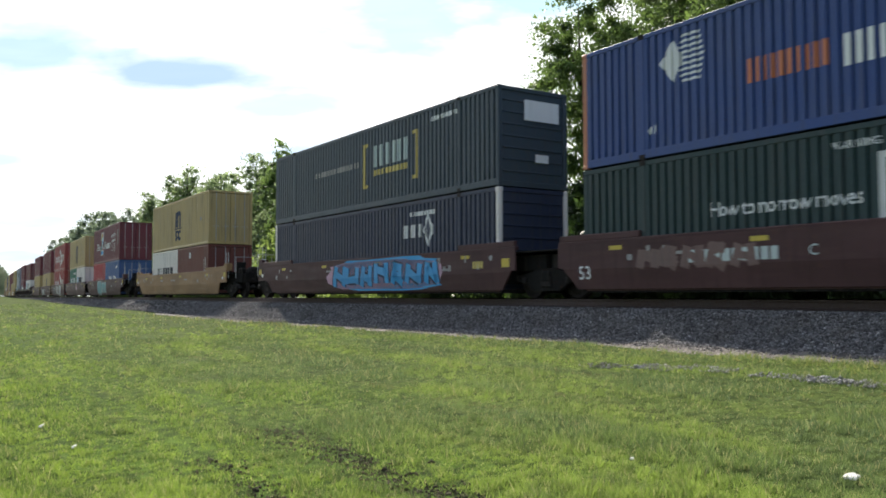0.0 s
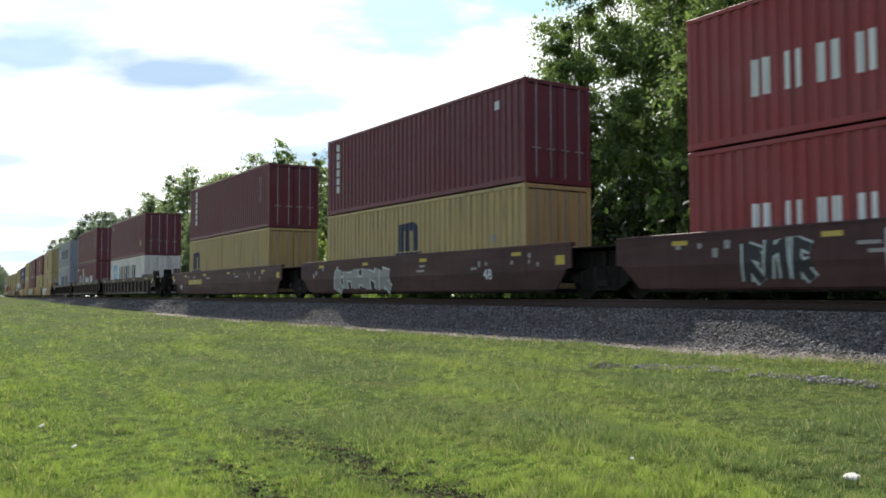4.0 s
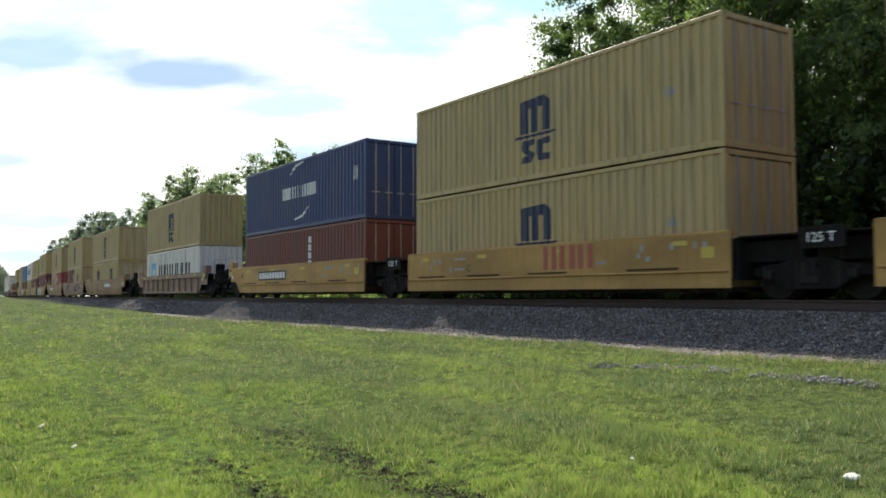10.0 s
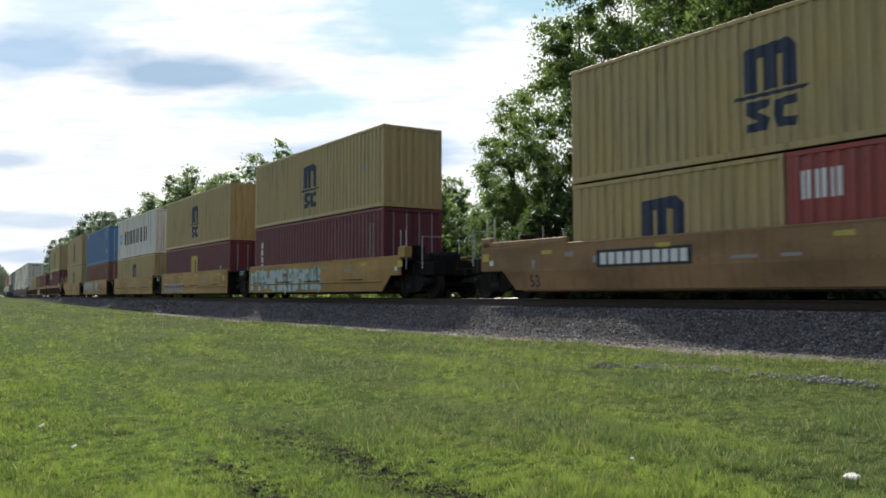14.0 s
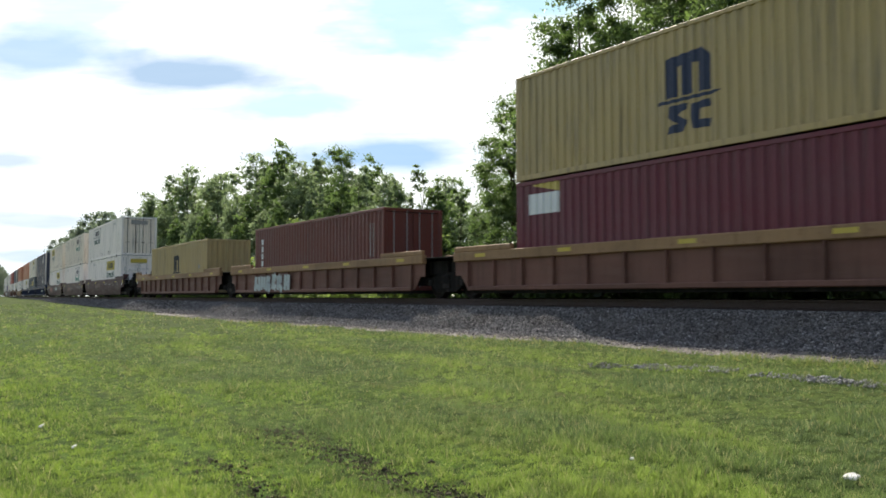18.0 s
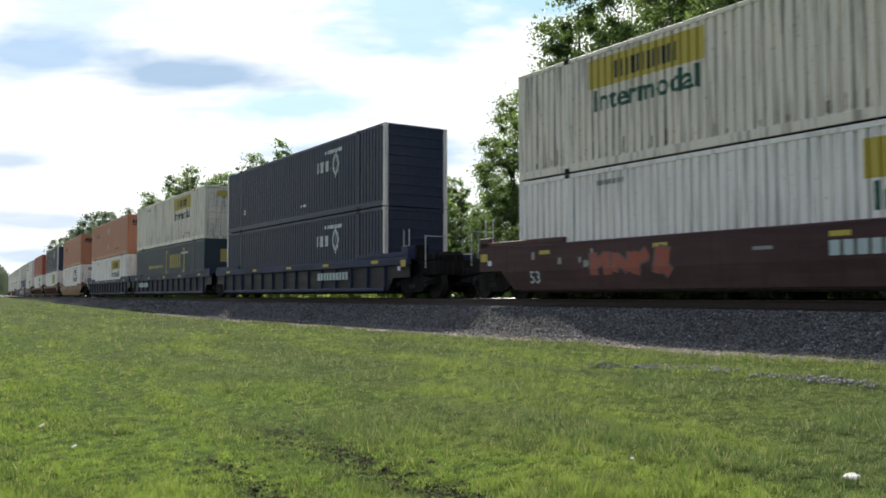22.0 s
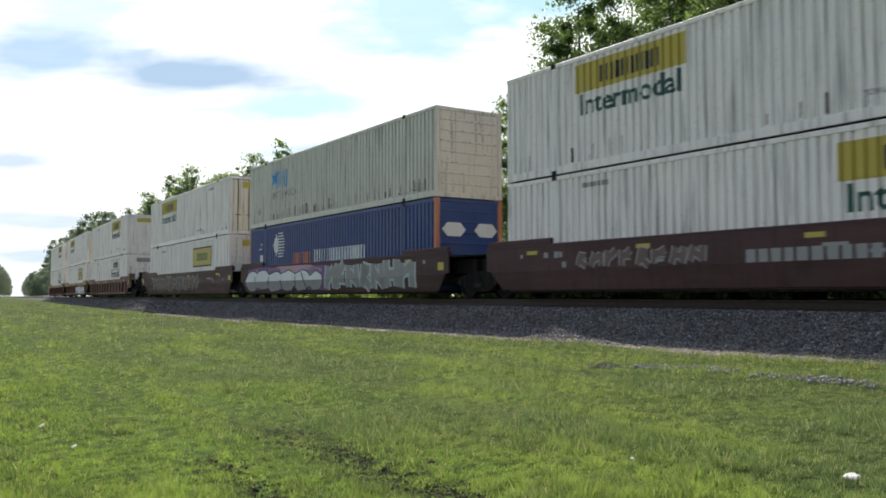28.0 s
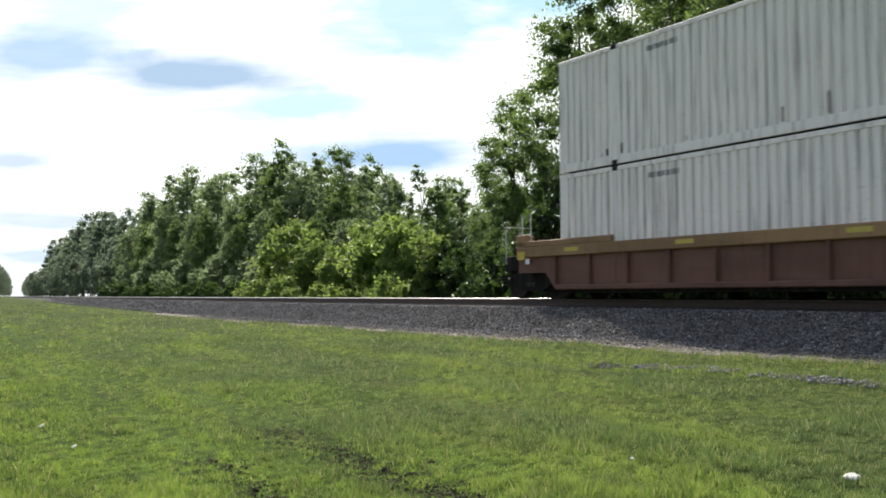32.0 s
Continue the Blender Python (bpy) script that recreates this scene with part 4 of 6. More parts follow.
M_TOP = [[(-0.62, -0.22), (-0.62, 0.68), (0.42, 0.74), (0.62, 0.55), (0.62, -0.22), (0.30, -0.22), (0.30, 0.45), (0.16, 0.45), (0.16, -0.22), (-0.14, -0.22), (-0.14, 0.45), (-0.28, 0.45), (-0.28, -0.22)], [(-0.86, -0.34), (0.72, -0.34), (0.9, -0.26), (-0.86, -0.26)]]
M_LOW = [[(-0.55, -0.40), (0.0, -0.40), (-0.05, -0.55), (-0.3, -0.62), (-0.02, -0.78), (-0.1, -1.02), (-0.6, -1.02), (-0.55, -0.86), (-0.3, -0.82), (-0.58, -0.65)],
         [(0.12, -0.45), (0.6, -0.40), (0.62, -0.58), (0.32, -0.60), (0.30, -0.82), (0.62, -0.84), (0.58, -1.02), (0.15, -1.0), (0.08, -0.7)]]


def m_logo(x=-0.1, mat="navy", z=0.52, low=True):
    def f(r, y, p, L, H):
        apply_mark("emblem", rects(M_TOP + (M_LOW if low else [])), ("m", mat, L, low), MARK[mat], r, x, z * H, y, p)
    return f


STAR = [[(0.0, 0.45), (0.09, 0.12), (0.40, 0.2), (0.15, -0.05), (0.3, -0.4), (0.0, -0.16), (-0.3, -0.4), (-0.15, -0.05), (-0.40, 0.2), (-0.09, 0.12)]]


def blue_star(x, z=0.55, s=1.0):
    def f(r, y, p, L, H):
        apply_mark("emblem", rects([(0, 0, 1.15 * s, 1.3 * s)]), ("sq", s, L), MARK["sky"], r, x, z * H, y, p)
        apply_mark("emblem", rects([[(a * s * 1.15, b * s * 1.15) for a, b in STAR[0]]]), ("star", s, L), MARK["white"], r, x, z * H, y - 0.004, p)
    return f


def grey_letters(x, w, h, z, mat="black"):
    return bars(6, w, h, x, z, mat, 0.42)


def truck_sign(x, upper=True, mat="yellow", big=False, ink="jbgreen"):
    """A rectangle with a dark name in plain blocks, and the word below it."""
    def f(r, y, p, L, H):
        if big:
            z = 0.67 * H
            apply_mark("sign_border", rects([(0, 0, 3.4, 1.06)]), ("jbb", L), MARK["black"], r, x, z, y - 0.002, p, True)
            apply_mark("sign_board", rects([(0, 0, 3.22, 0.90)]), ("jb", mat, L), MARK[mat], r, x, z, y - 0.006, p, True)
            apply_mark("lettering", rects(letter_bars(6, 1.85, 0.42, 0.3)), ("jbl", L), MARK["jbgreen"], r, x + 0.05, z, y - 0.010, p, True)
            return
        z = (0.80 if upper else 0.775) * H
        w, h = 3.55, 0.72
        if mat == "white":
            apply_mark("sign_border", rects([(0, h / 2, w, 0.05), (0, -h / 2, w, 0.05), (-w / 2, 0, 0.05, h), (w / 2, 0, 0.05, h), [(w / 2 - 0.9, h / 2 - 0.1), (w / 2 - 0.85, h / 2 - 0.08), (w / 2 - 0.3, -h / 2 + 0.15), (w / 2 - 0.4, -h / 2 + 0.12)]]), ("jbo", L), MARK["grey"], r, x, z, y, p)
        else:
            apply_mark("sign_board", rects([[(-w / 2, -h / 2), (w / 2, -h / 2), (w / 2, h / 2), (-w / 2, h / 2)]]), ("jbs", mat, L), MARK[mat], r, x, z, y, p)
        apply_mark("lettering", rects(letter_bars(6, 1.9, 0.42, 0.32)), ("jbsl", ink, L), MARK["black"], r, x + 0.05, z - 0.02, y - 0.003, p)
        apply_mark("lettering", glyphs("Intermodal", 0.72, 3.2), ("Intermodal", ink, L), MARK[ink], r, x, z - 0.68, y, p, label="painted word")
    return f


def lift_words(x=-5.0, z=0.2, mat="black"):
    return words("TOP LIFT ONLY", 0.16, x, z, mat)


def rust_runs(x0, x1, n, seed):
    """Thin runs of rust rising from the bottom rail."""
    r = random.Random(seed)
    items = []
    for _ in range(n):
        q, top = r.uniform(x0, x1), r.uniform(0.08, 0.42)
        items.append((q, 0.26 + top / 2, r.uniform(0.012, 0.045), top))
    return patch(items, 0.0, 0.0, "rust", ("runs", seed), name="rust_run")


def small_bars(mat="white", x=4.2, z=0.82):
    return bars(9, 1.5, 0.14, x, z, mat, 0.35)


def gaudy(bits, z=0.5):
    """A numeral two cut out as a bright picture with a white rim."""
    two = [(-0.50, 0.92), (0.46, 0.98), (0.52, 0.30), (0.10, -0.22), (0.52, -0.30), (0.52, -0.94), (-0.52, -0.96), (-0.50, -0.30), (0.02, 0.30), (-0.50, 0.26)]
    bits_of = (("gold", [(-0.42, 0.84), (0.0, 0.87), (0.0, 0.40), (-0.42, 0.36)]), ("orange", [(0.03, 0.87), (0.40, 0.89), (0.44, 0.62), (0.03, 0.58)]),
               ("sky", [(0.05, 0.52), (0.43, 0.56), (0.43, 0.32), (0.14, -0.05), (-0.05, 0.12), (0.14, 0.34)]), ("teal", [(-0.42, -0.28), (-0.10, 0.06), (0.02, -0.18), (-0.02, -0.55), (-0.42, -0.52)]),
               ("red", [(0.03, -0.32), (0.43, -0.38), (0.43, -0.56), (0.03, -0.54)]), ("cyan", [(-0.43, -0.58), (0.44, -0.62), (0.44, -0.87), (-0.44, -0.89)]))

    def f(r, y, p, L, H):
        apply_mark("emblem", rects([two]), ("g2", L), MARK["white"], r, bits, z * H, y, p)
        for col, q in bits_of:
            apply_mark("emblem", rects([q]), ("g2" + col, L), MARK[col], r, bits, z * H, y - 0.003, p)
    return f


BOW = [[(-1.0, 1.05), (-0.75, 1.15), (0.15, 0.55), (0.45, 0.6), (0.4, 0.15), (-0.15, 0.1)], [(-0.65, -1.05), (-0.35, -0.35), (0.1, 0.0), (0.5, 0.0), (1.15, -0.75), (0.5, -0.5), (0.1, -0.45)], [(-1.0, 1.05), (-0.9, 1.05), (-0.58, -1.0), (-0.68, -1.05)], [(0.55, 0.75), (0.65, 0.8), (1.15, -0.72), (1.05, -0.75)]]
DIAMOND = [[(0, 0.42), (0.3, 0.0), (0, -0.42), (-0.3, 0.0)]]
BRACK = lambda w, h: [(-w / 2, 0, 0.14, h), (w / 2, 0, 0.14, h), (-w / 2 + 0.14, h / 2 - 0.06, 0.28, 0.12), (-w / 2 + 0.14, -h / 2 + 0.06, 0.28, 0.12), (w / 2 - 0.14, h / 2 - 0.06, 0.28, 0.12), (w / 2 - 0.14, -h / 2 + 0.06, 0.28, 0.12)]
GLOBE = [[(-0.55, 0.0), (-0.15, -0.5), (0.1, 0.0), (-0.15, 0.5)]] + [(0.32, 0.5 - i * 0.125, 0.75 - abs(i - 4) * 0.05, 0.055) for i in range(9)]
TRI = lambda x, z=0.55: (lambda r, y, p, L, H: apply_mark("lettering", rects([(0, -0.32 * i, 0.22, 0.25) for i in range(6)]), ("tri", L, H), MARK["white"], r, x, z * H + 0.8, y, p))
POSTS_BARS = lambda x: bars(2, 0.22, 1.2, x, 0.62, "grey", 1.0)


def umax_marks(z=0.55, x=2.6):
    return [bars(4, 1.15, 0.42, x - 0.6, z, "white", 0.25), patch([[(0, 0.55), (0.32, 0.0), (0, -0.55), (-0.32, 0.0)]], x + 0.45, z, "white", "dia"), patch([[(0, 0.36), (0.2, 0.0), (0, -0.36), (-0.2, 0.0)]], x + 0.45, z, "navy", "dia2", flat=True), small_bars("white", 4.0, 0.85), words("53", 0.3, -5.6, 0.3, "white"), bars(4, 0.5, 0.10, 1.2, 0.2, "white")]


# ------------------------------------------------------------ railway cars
FOLD, LEAN = 0.76, 0.15          # below this height a smooth side leans inwards
FOLDED = set()


def fold_in(bm):
    """Crease a side along the fold and lean its lower half inwards."""
    bmesh.ops.bisect_plane(bm, geom=bm.verts[:] + bm.edges[:] + bm.faces[:], dist=1e-5, plane_co=(0, 0, FOLD), plane_no=(0, 0, 1))
    for v in bm.verts:
        v.co.y += LEAN * max(0.0, FOLD - v.co.z)


def panel_mesh(bm, x0, x1, w0, w1, zt, zb, za, thick, cut=0.55):
    """A car's side plate: full depth over the well, cut away over the wheels at both ends."""
    out = [(x0, zb)] if w0 - cut <= x0 else [(x0, za), (w0 - cut, za), (w0, zb)]
    out += [(x1, zb)] if w1 + cut >= x1 else [(w1, zb), (w1 + cut, za), (x1, za)]
    out += [(x1, zt), (x0, zt)]
    fr = [bm.verts.new((x, -thick, z)) for x, z in out]
    bk = [bm.verts.new((x, 0.0, z)) for x, z in out]
    bm.faces.new(fr)
    bm.faces.new(bk[::-1])
    n = len(out)
    for i in range(n):
        bm.faces.new((fr[i], bk[i], bk[(i + 1) % n], fr[(i + 1) % n]))


def wheel_mesh(bm):
    n, prof = 24, [(-0.02, 0.0), (-0.02, 0.36), (-0.05, 0.40), (-0.05, 0.455), (0.075, 0.46), (0.09, 0.50), (0.12, 0.50), (0.12, 0.42), (0.06, 0.36), (0.06, 0.0)]
    rings = [[bm.verts.new((r * math.cos(6.28318 * i / n), y, r * math.sin(6.28318 * i / n))) for i in range(n)] for y, r in prof[1:-1]]
    for a, b in zip(rings, rings[1:]):
        for i in range(n):
            bm.faces.new((a[i], a[(i + 1) % n], b[(i + 1) % n], b[i]))
    bm.faces.new(rings[0])
    bm.faces.new(rings[-1][::-1])


def frame_mesh(bm):
    """A cast truck side frame: arched top, dropped middle, open spring window."""
    up = [(-1.25, 0.50), (-1.25, 0.66), (-0.75, 0.72), (-0.35, 0.84), (0.35, 0.84), (0.75, 0.72), (1.25, 0.66), (1.25, 0.50), (0.95, 0.48), (0.5, 0.24), (-0.5, 0.24), (-0.95, 0.48)]
    a = [bm.verts.new((x, -0.06, z)) for x, z in up]
    b = [bm.verts.new((x, 0.06, z)) for x, z in up]
    bm.faces.new(a)
    bm.faces.new(b[::-1])
    for i in range(len(up)):
        j = (i + 1) % len(up)
        bm.faces.new((a[i], b[i], b[j], a[j]))


def bogie(car, x):
    t = box_piece("truck", (0.36, 2.2, 0.28), STEEL_DARK, car, (x, 0, 0.62), "grimy cast steel truck with four wheels", r=0.03)
    for s in (-1, 1):
        piece("side_frame", cached(("side_frame",), frame_mesh), STEEL_DARK, t, (0, s * 0.98, -0.62))
        box_piece("spring_nest", (0.42, 0.13, 0.3), CASTING, t, (0, s * 1.02, -0.14), r=0.03)
        for q in (-0.89, 0.89):
            piece("wheel", cached(("wheel",), wheel_mesh), CASTING, t, (q, s * 0.70, -0.12), rot=(0, 0, 0 if s < 0 else math.pi))
            box_piece("bearing_cap", (0.2, 0.12, 0.2), CASTING, t, (q, s * 1.06, -0.10), r=0.04)
    for q in (-0.89, 0.89):
        box_piece("axle", (0.15, 1.5, 0.15), STEEL_DARK, t, (q, 0, -0.12), r=0.03)
    return t


def rail_rod(name, car, p0, p1, r, mat):
    key = (name, tuple(round(a - b, 3) for a, b in zip(p0, p1)), r)
    if key not in CACHE:
        v, f = tube_data((0, 0, 0), Vector(p1) - Vector(p0), r, r, 6)
        CACHE[key] = mesh_of(name, v, f, mat)
    piece(name, CACHE[key], mat, car, p0)


SETS = {"smooth53": (16.4, 19.6), "low53": (16.4, 19.6), "smooth48": (14.8, 17.9), "panel40": (12.5, 15.6), "rib53": (16.4, 19.6), "rib40": (12.7, 19.7)}


def well_car(style, col, left, right, label, extra=(), top=None, seed=0):
    """One platform of a double-stack car. left and right: 'joint' shares its truck with the next platform, 'coupler' has its own."""
    well, pitch = SETS[style]
    mat = CARP[col]
    chord = CARP[top] if top else mat
    car = tagged(new("well_car"), label, "railway car", "double-stack cars of the train")
    h = well / 2
    rib = style.startswith("rib")
    ends = []
    for side, kind in ((-1, left), (1, right)):
        ends.append(h + ((1.25 if col == "navy" else 0.72) if kind == "joint" else 1.55))
    x0, x1 = -ends[0], ends[1]
    if style == "panel40":
        x0, x1 = -7.55 if left == "coupler" else -6.32, 7.55 if right == "coupler" else 6.32
    zt, zb, za = (1.12 if style == "low53" else 1.40), 0.27, 0.80
    yo = 1.40
    rnd = random.Random(seed)
    for s in (-1, 1):
        turn = (0, 0, 0 if s < 0 else math.pi)
        a, b = (x0, x1) if s < 0 else (-x1, -x0)
        if rib:
            me = cached(("rib_plate", style, round(a, 2), round(b, 2)), lambda bm: panel_mesh(bm, a, b, -h - 0.1, h + 0.1, zt - 0.1, zb + 0.04, 0.72, 0.03, 0.35))
            piece("side_plate", me, CARP["grime"] if col == "navy" else mat, car, (0, s * (yo - 0.13), 0), rot=turn)
            box_piece("top_chord", (x1 - x0, 0.18, 0.27), chord, car, ((x0 + x1) / 2, s * (yo - 0.09), zt - 0.135), r=0.02)
            box_piece("bottom_chord", (well, 0.15, 0.13), mat, car, (0, s * (yo - 0.075), zb + 0.065), r=0.02)
            n = int(round(well / 1.22))
            for i in range(n + 1 if s < 0 else 0):
                box_piece("rib", (0.055, 0.14, zt - zb - 0.38), mat, car, (-h + i * well / n, s * (yo - 0.075), (zt + zb) / 2 - 0.06), r=0.012)
        else:
            smooth = style != "panel40"
            w0, w1 = (-h - 0.05, h + 0.05) if smooth else (-6.3, 6.3)

            def side(bm):
                panel_mesh(bm, a, b, w0, w1, zt, zb, za, 0.05, 0.5 if smooth else 0.6)
                if smooth:
                    fold_in(bm)
            piece("side_plate", cached(("side_plate", style, round(a, 2), round(b, 2)), side), mat, car, (0, s * (yo - 0.05), 0), rot=turn)
            box_piece("top_chord", (x1 - x0, 0.16, 0.10), mat, car, ((x0 + x1) / 2, s * (yo - 0.08), zt + 0.01), r=0.02)
            if not smooth:
                box_piece("ledge", (12.5, 0.07, 0.05), mat, car, (0, s * (yo + 0.012), 0.62), r=0.012)
                for i in (-4.9, -2.2, 0.6, 4.2) if s < 0 else ():
                    box_piece("ledge_bracket", (1.5, 0.06, 0.03), CASTING, car, (i, s * (yo + 0.012), 0.70))
            else:
                box_piece("lower_sill", (well - 0.3, 0.09, 0.07), mat, car, (0, s * (yo - 0.19), zb - 0.02), r=0.02)
    if not rib and style != "panel40":
        FOLDED.add(car.name)
    if well > 16:
        for s in (-1, 1):
            for a, b in ((x0 + 0.05, -6.15), (6.15, x1 - 0.05)):
                box_piece("end_riser", (b - a, 0.13, 0.16), chord, car, ((a + b) / 2, s * (yo - 0.075), zt + 0.13 if not rib else zt + 0.08), r=0.02)
    box_piece("well_floor", (well - 0.1, 2.5, 0.10), STEEL_DARK, car, (0, 0, 0.24))
    for side, kind in ((-1, left), (1, right)):
        box_piece("bulkhead", (0.10, 2.55, 0.85), STEEL_DARK, car, (side * (h + 0.08), 0, 0.86))
        reach = (pitch / 2 - 0.1 if kind == "joint" else h + 2.65) - h
        box_piece("end_platform", (reach, 1.9, 0.44), STEEL_DARK, car, (side * (h + reach / 2), 0, 1.0), r=0.02)
        box_piece("walkway", (min(reach, 1.5), 2.5, 0.04), STEEL_DARK, car, (side * (h + 0.85), 0, min(1.30, zt - 0.06)), r=0.008)
        if kind == "coupler":
            bogie(car, side * (h + 1.35))
            box_piece("coupler", (1.0, 0.26, 0.26), STEEL_DARK, car, (side * (h + reach + 0.2), 0, 0.86), r=0.04)
            xe = side * (h + reach - 0.35)
            for q, y, top_z in ((0.0, -1.15, 2.05), (-0.85, -1.25, 2.30), (-1.2, -1.25, 2.30)):
                rail_rod("handrail", car, (xe + side * q, y, 1.0), (xe + side * q, y, top_z), 0.018, GALV)
            for q, top_z in ((-0.4, 2.25), (-1.35, 2.1)):
                rail_rod("handrail", car, (xe + side * q, 1.2, 1.0), (xe + side * q, 1.2, top_z), 0.018, GALV)
            rail_rod("handrail", car, (xe - side * 0.85, -1.25, 1.75), (xe - side * 1.2, -1.25, 1.75), 0.016, GALV)
            rail_rod("handrail", car, (xe, -1.15, 2.03), (xe, -0.35, 2.03), 0.016, GALV)
            box_piece("end_post", (0.42, 0.30, 0.36), chord, car, (side * (h + 1.36), -yo + 0.16, zt + 0.16), r=0.02)
            box_piece("placard", (0.30, 0.012, 0.22), MARK["yellow"], car, (side * (h + 1.32), -yo - 0.012, zt - 0.22))
            box_piece("placard", (0.16, 0.012, 0.14), MARK["white"], car, (side * (h + 1.05), -yo - 0.012, zt - 0.38))
            box_piece("air_reservoir", (0.75, 0.9, 0.42), STEEL_DARK, car, (side * (h + 1.75), 0.1, 1.36), r=0.12)
            wheel = side * (h + 0.75)
            rail_rod("brake_pipe", car, (wheel, -0.9, 1.32), (wheel, -0.9, 1.75), 0.03, STEEL_DARK)
            box_piece("brake_stand", (0.12, 0.5, 0.5), STEEL_DARK, car, (wheel, -0.35, 1.6), r=0.04)
            for q in (0.62, 0.92, 1.22):
                box_piece("rung", (0.42, 0.03, 0.03), STEEL_DARK, car, (side * (h + reach - 0.3), -1.32, q))
            box_piece("brake_cylinder", (0.5, 0.3, 0.3), STEEL_DARK, car, (side * (h + 2.1), -0.75, 1.36), r=0.08)
            box_piece("step", (0.5, 0.10, 0.04), STEEL_DARK, car, (side * (h + reach - 0.3), -1.3, 0.55))
        elif side == -1:
            bogie(car, -pitch / 2)
            if col in ("ttx", "tan"):
                box_piece("load_plate", (0.95, 0.03, 0.42), STEEL_DARK, car, (-pitch / 2 + 0.45, -1.34, 1.2), r=0.008)
                apply_mark("stencil", glyphs("125 T", 0.26), ("cap", style), MARK["white"], car, -pitch / 2 + 0.45, 1.2, -1.358, label="stencilled load limit")
        rail_rod("hose", car, (side * (h + 0.2), -0.7, 0.75), (side * (h + reach), -0.5, 0.55), 0.03, STEEL_DARK)
    # reflectors and small stencils
    if not rib:
        for x in (-0.42, -0.18, 0.08, 0.40):
            apply_mark("reflector", rects([(0, 0, 0.42, 0.10)]), ("refl", style), MARK["yellow"], car, x * well, zt - 0.16, -yo)
        dots = [(-h + 0.5 + rnd.uniform(0, 2.6), rnd.choice((1.16, 1.16, 1.0, 0.9)), rnd.uniform(0.08, 0.16), rnd.uniform(0.10, 0.2)) for _ in range(5)]
        dots += [(h - 0.3 - rnd.uniform(0, 3.2), rnd.choice((1.18, 1.18, 1.02, 0.94)), rnd.uniform(0.07, 0.15), rnd.uniform(0.10, 0.2)) for _ in range(6)]
        dots += [(rnd.uniform(-h, h) * 0.7, rnd.choice((1.2, 1.05, 0.9)), rnd.uniform(0.2, 0.7), 0.07) for _ in range(4)]
        apply_mark("stencil", rects([q for q in dots if q[1] < zt - 0.05]), ("st", style, seed), MARK["grey"], car, 0.0, 0.0, -yo)
        if right == "joint":
            apply_mark("reflector", rects([(0, 0, 0.34, 0.24)]), ("refl2", style), MARK["yellow"], car, h + (0.30 if style != "panel40" else -0.5), 1.02, -yo)
    else:
        for x in (-0.46, -0.24, 0.0, 0.22, 0.46):
            apply_mark("reflector", rects([(0, 0, 0.5, 0.10)]), ("refl", style), MARK["yellow"], car, x * well, zt - 0.12, -yo)
    for e in extra:
        e(car, -yo, well)
    return car


def car_words(text, size, x, z, mat):
    return lambda c, y, w: apply_mark("stencil", glyphs(text, size), ("cw", text, size), MARK[mat], c, x, z, y, label="stencilled number")


def car_bars(n, w, h, x, z, mat, gap=0.3, plate=None):
    def f(c, y, well):
        if plate:
            apply_mark("name_plate", rects([(0, 0, w + 0.25, h + 0.14)]), ("cp", n, w), MARK[plate], c, x, z, y)
        apply_mark("stencil", rects(letter_bars(n, w, h, gap)), ("cb", n, w, h, gap), MARK[mat], c, x, z, y - 0.003)
    return f


SPRAYED = []


def stroke(x0, z0, x1, z1, w):
    """A slanting band with cut ends."""
    d = math.hypot(x1 - x0, z1 - z0)
    nx, nz = -(z1 - z0) / d * w / 2, (x1 - x0) / d * w / 2
    return [(x0 + nx, z0 + nz), (x0 - nx * 1.2, z0 - nz), (x1 - nx, z1 - nz * 1.2), (x1 + nx * 1.3, z1 + nz)]


def scrawl(x, z, w, h, fill, line, n=6, seed=1, fat=1.0):
    """Spray paint: leaning angular bands with a paler rim, no words."""
    def f(c, y, well):
        r = random.Random(seed)
        rim, core = [], []
        for i in range(n):
            cx, cw = -w / 2 + (i + 0.5) * w / n, w / n
            top, low = h * r.uniform(0.36, 0.5), -h * r.uniform(0.36, 0.5)
            t = min(0.30 * cw, 0.3 * h) * fat
            a = cx - cw * 0.28 + r.uniform(-0.08, 0.08) * cw
            b = cx + cw * 0.28 + r.uniform(-0.08, 0.08) * cw
            legs = [(a - 0.1 * cw, low, a + r.uniform(-0.1, 0.2) * cw, top)]
            k = r.randrange(4)
            legs.append((b, low, b + r.uniform(-0.1, 0.25) * cw, top) if k < 2 else (a, 0.0, b, top if k == 2 else low))
            legs.append((a, r.uniform(-0.2, 0.25) * h, b, r.uniform(-0.3, 0.4) * h))
            if k == 3:
                legs.append((a, top * 0.8, b, top * 0.5))
            for q in legs:
                rim.append(stroke(*q, t * 1.55 if fat == 1.0 else t + 0.14))
                core.append(stroke(*q, t))
        apply_mark("spray_paint", rects(rim), ("so", seed, w, h), MARK[line], c, x, z, y - 0.002)
        apply_mark("spray_paint", rects(core), ("si", seed, w, h), MARK[fill], c, x, z, y - 0.005)
    SPRAYED.append(f)
    return f


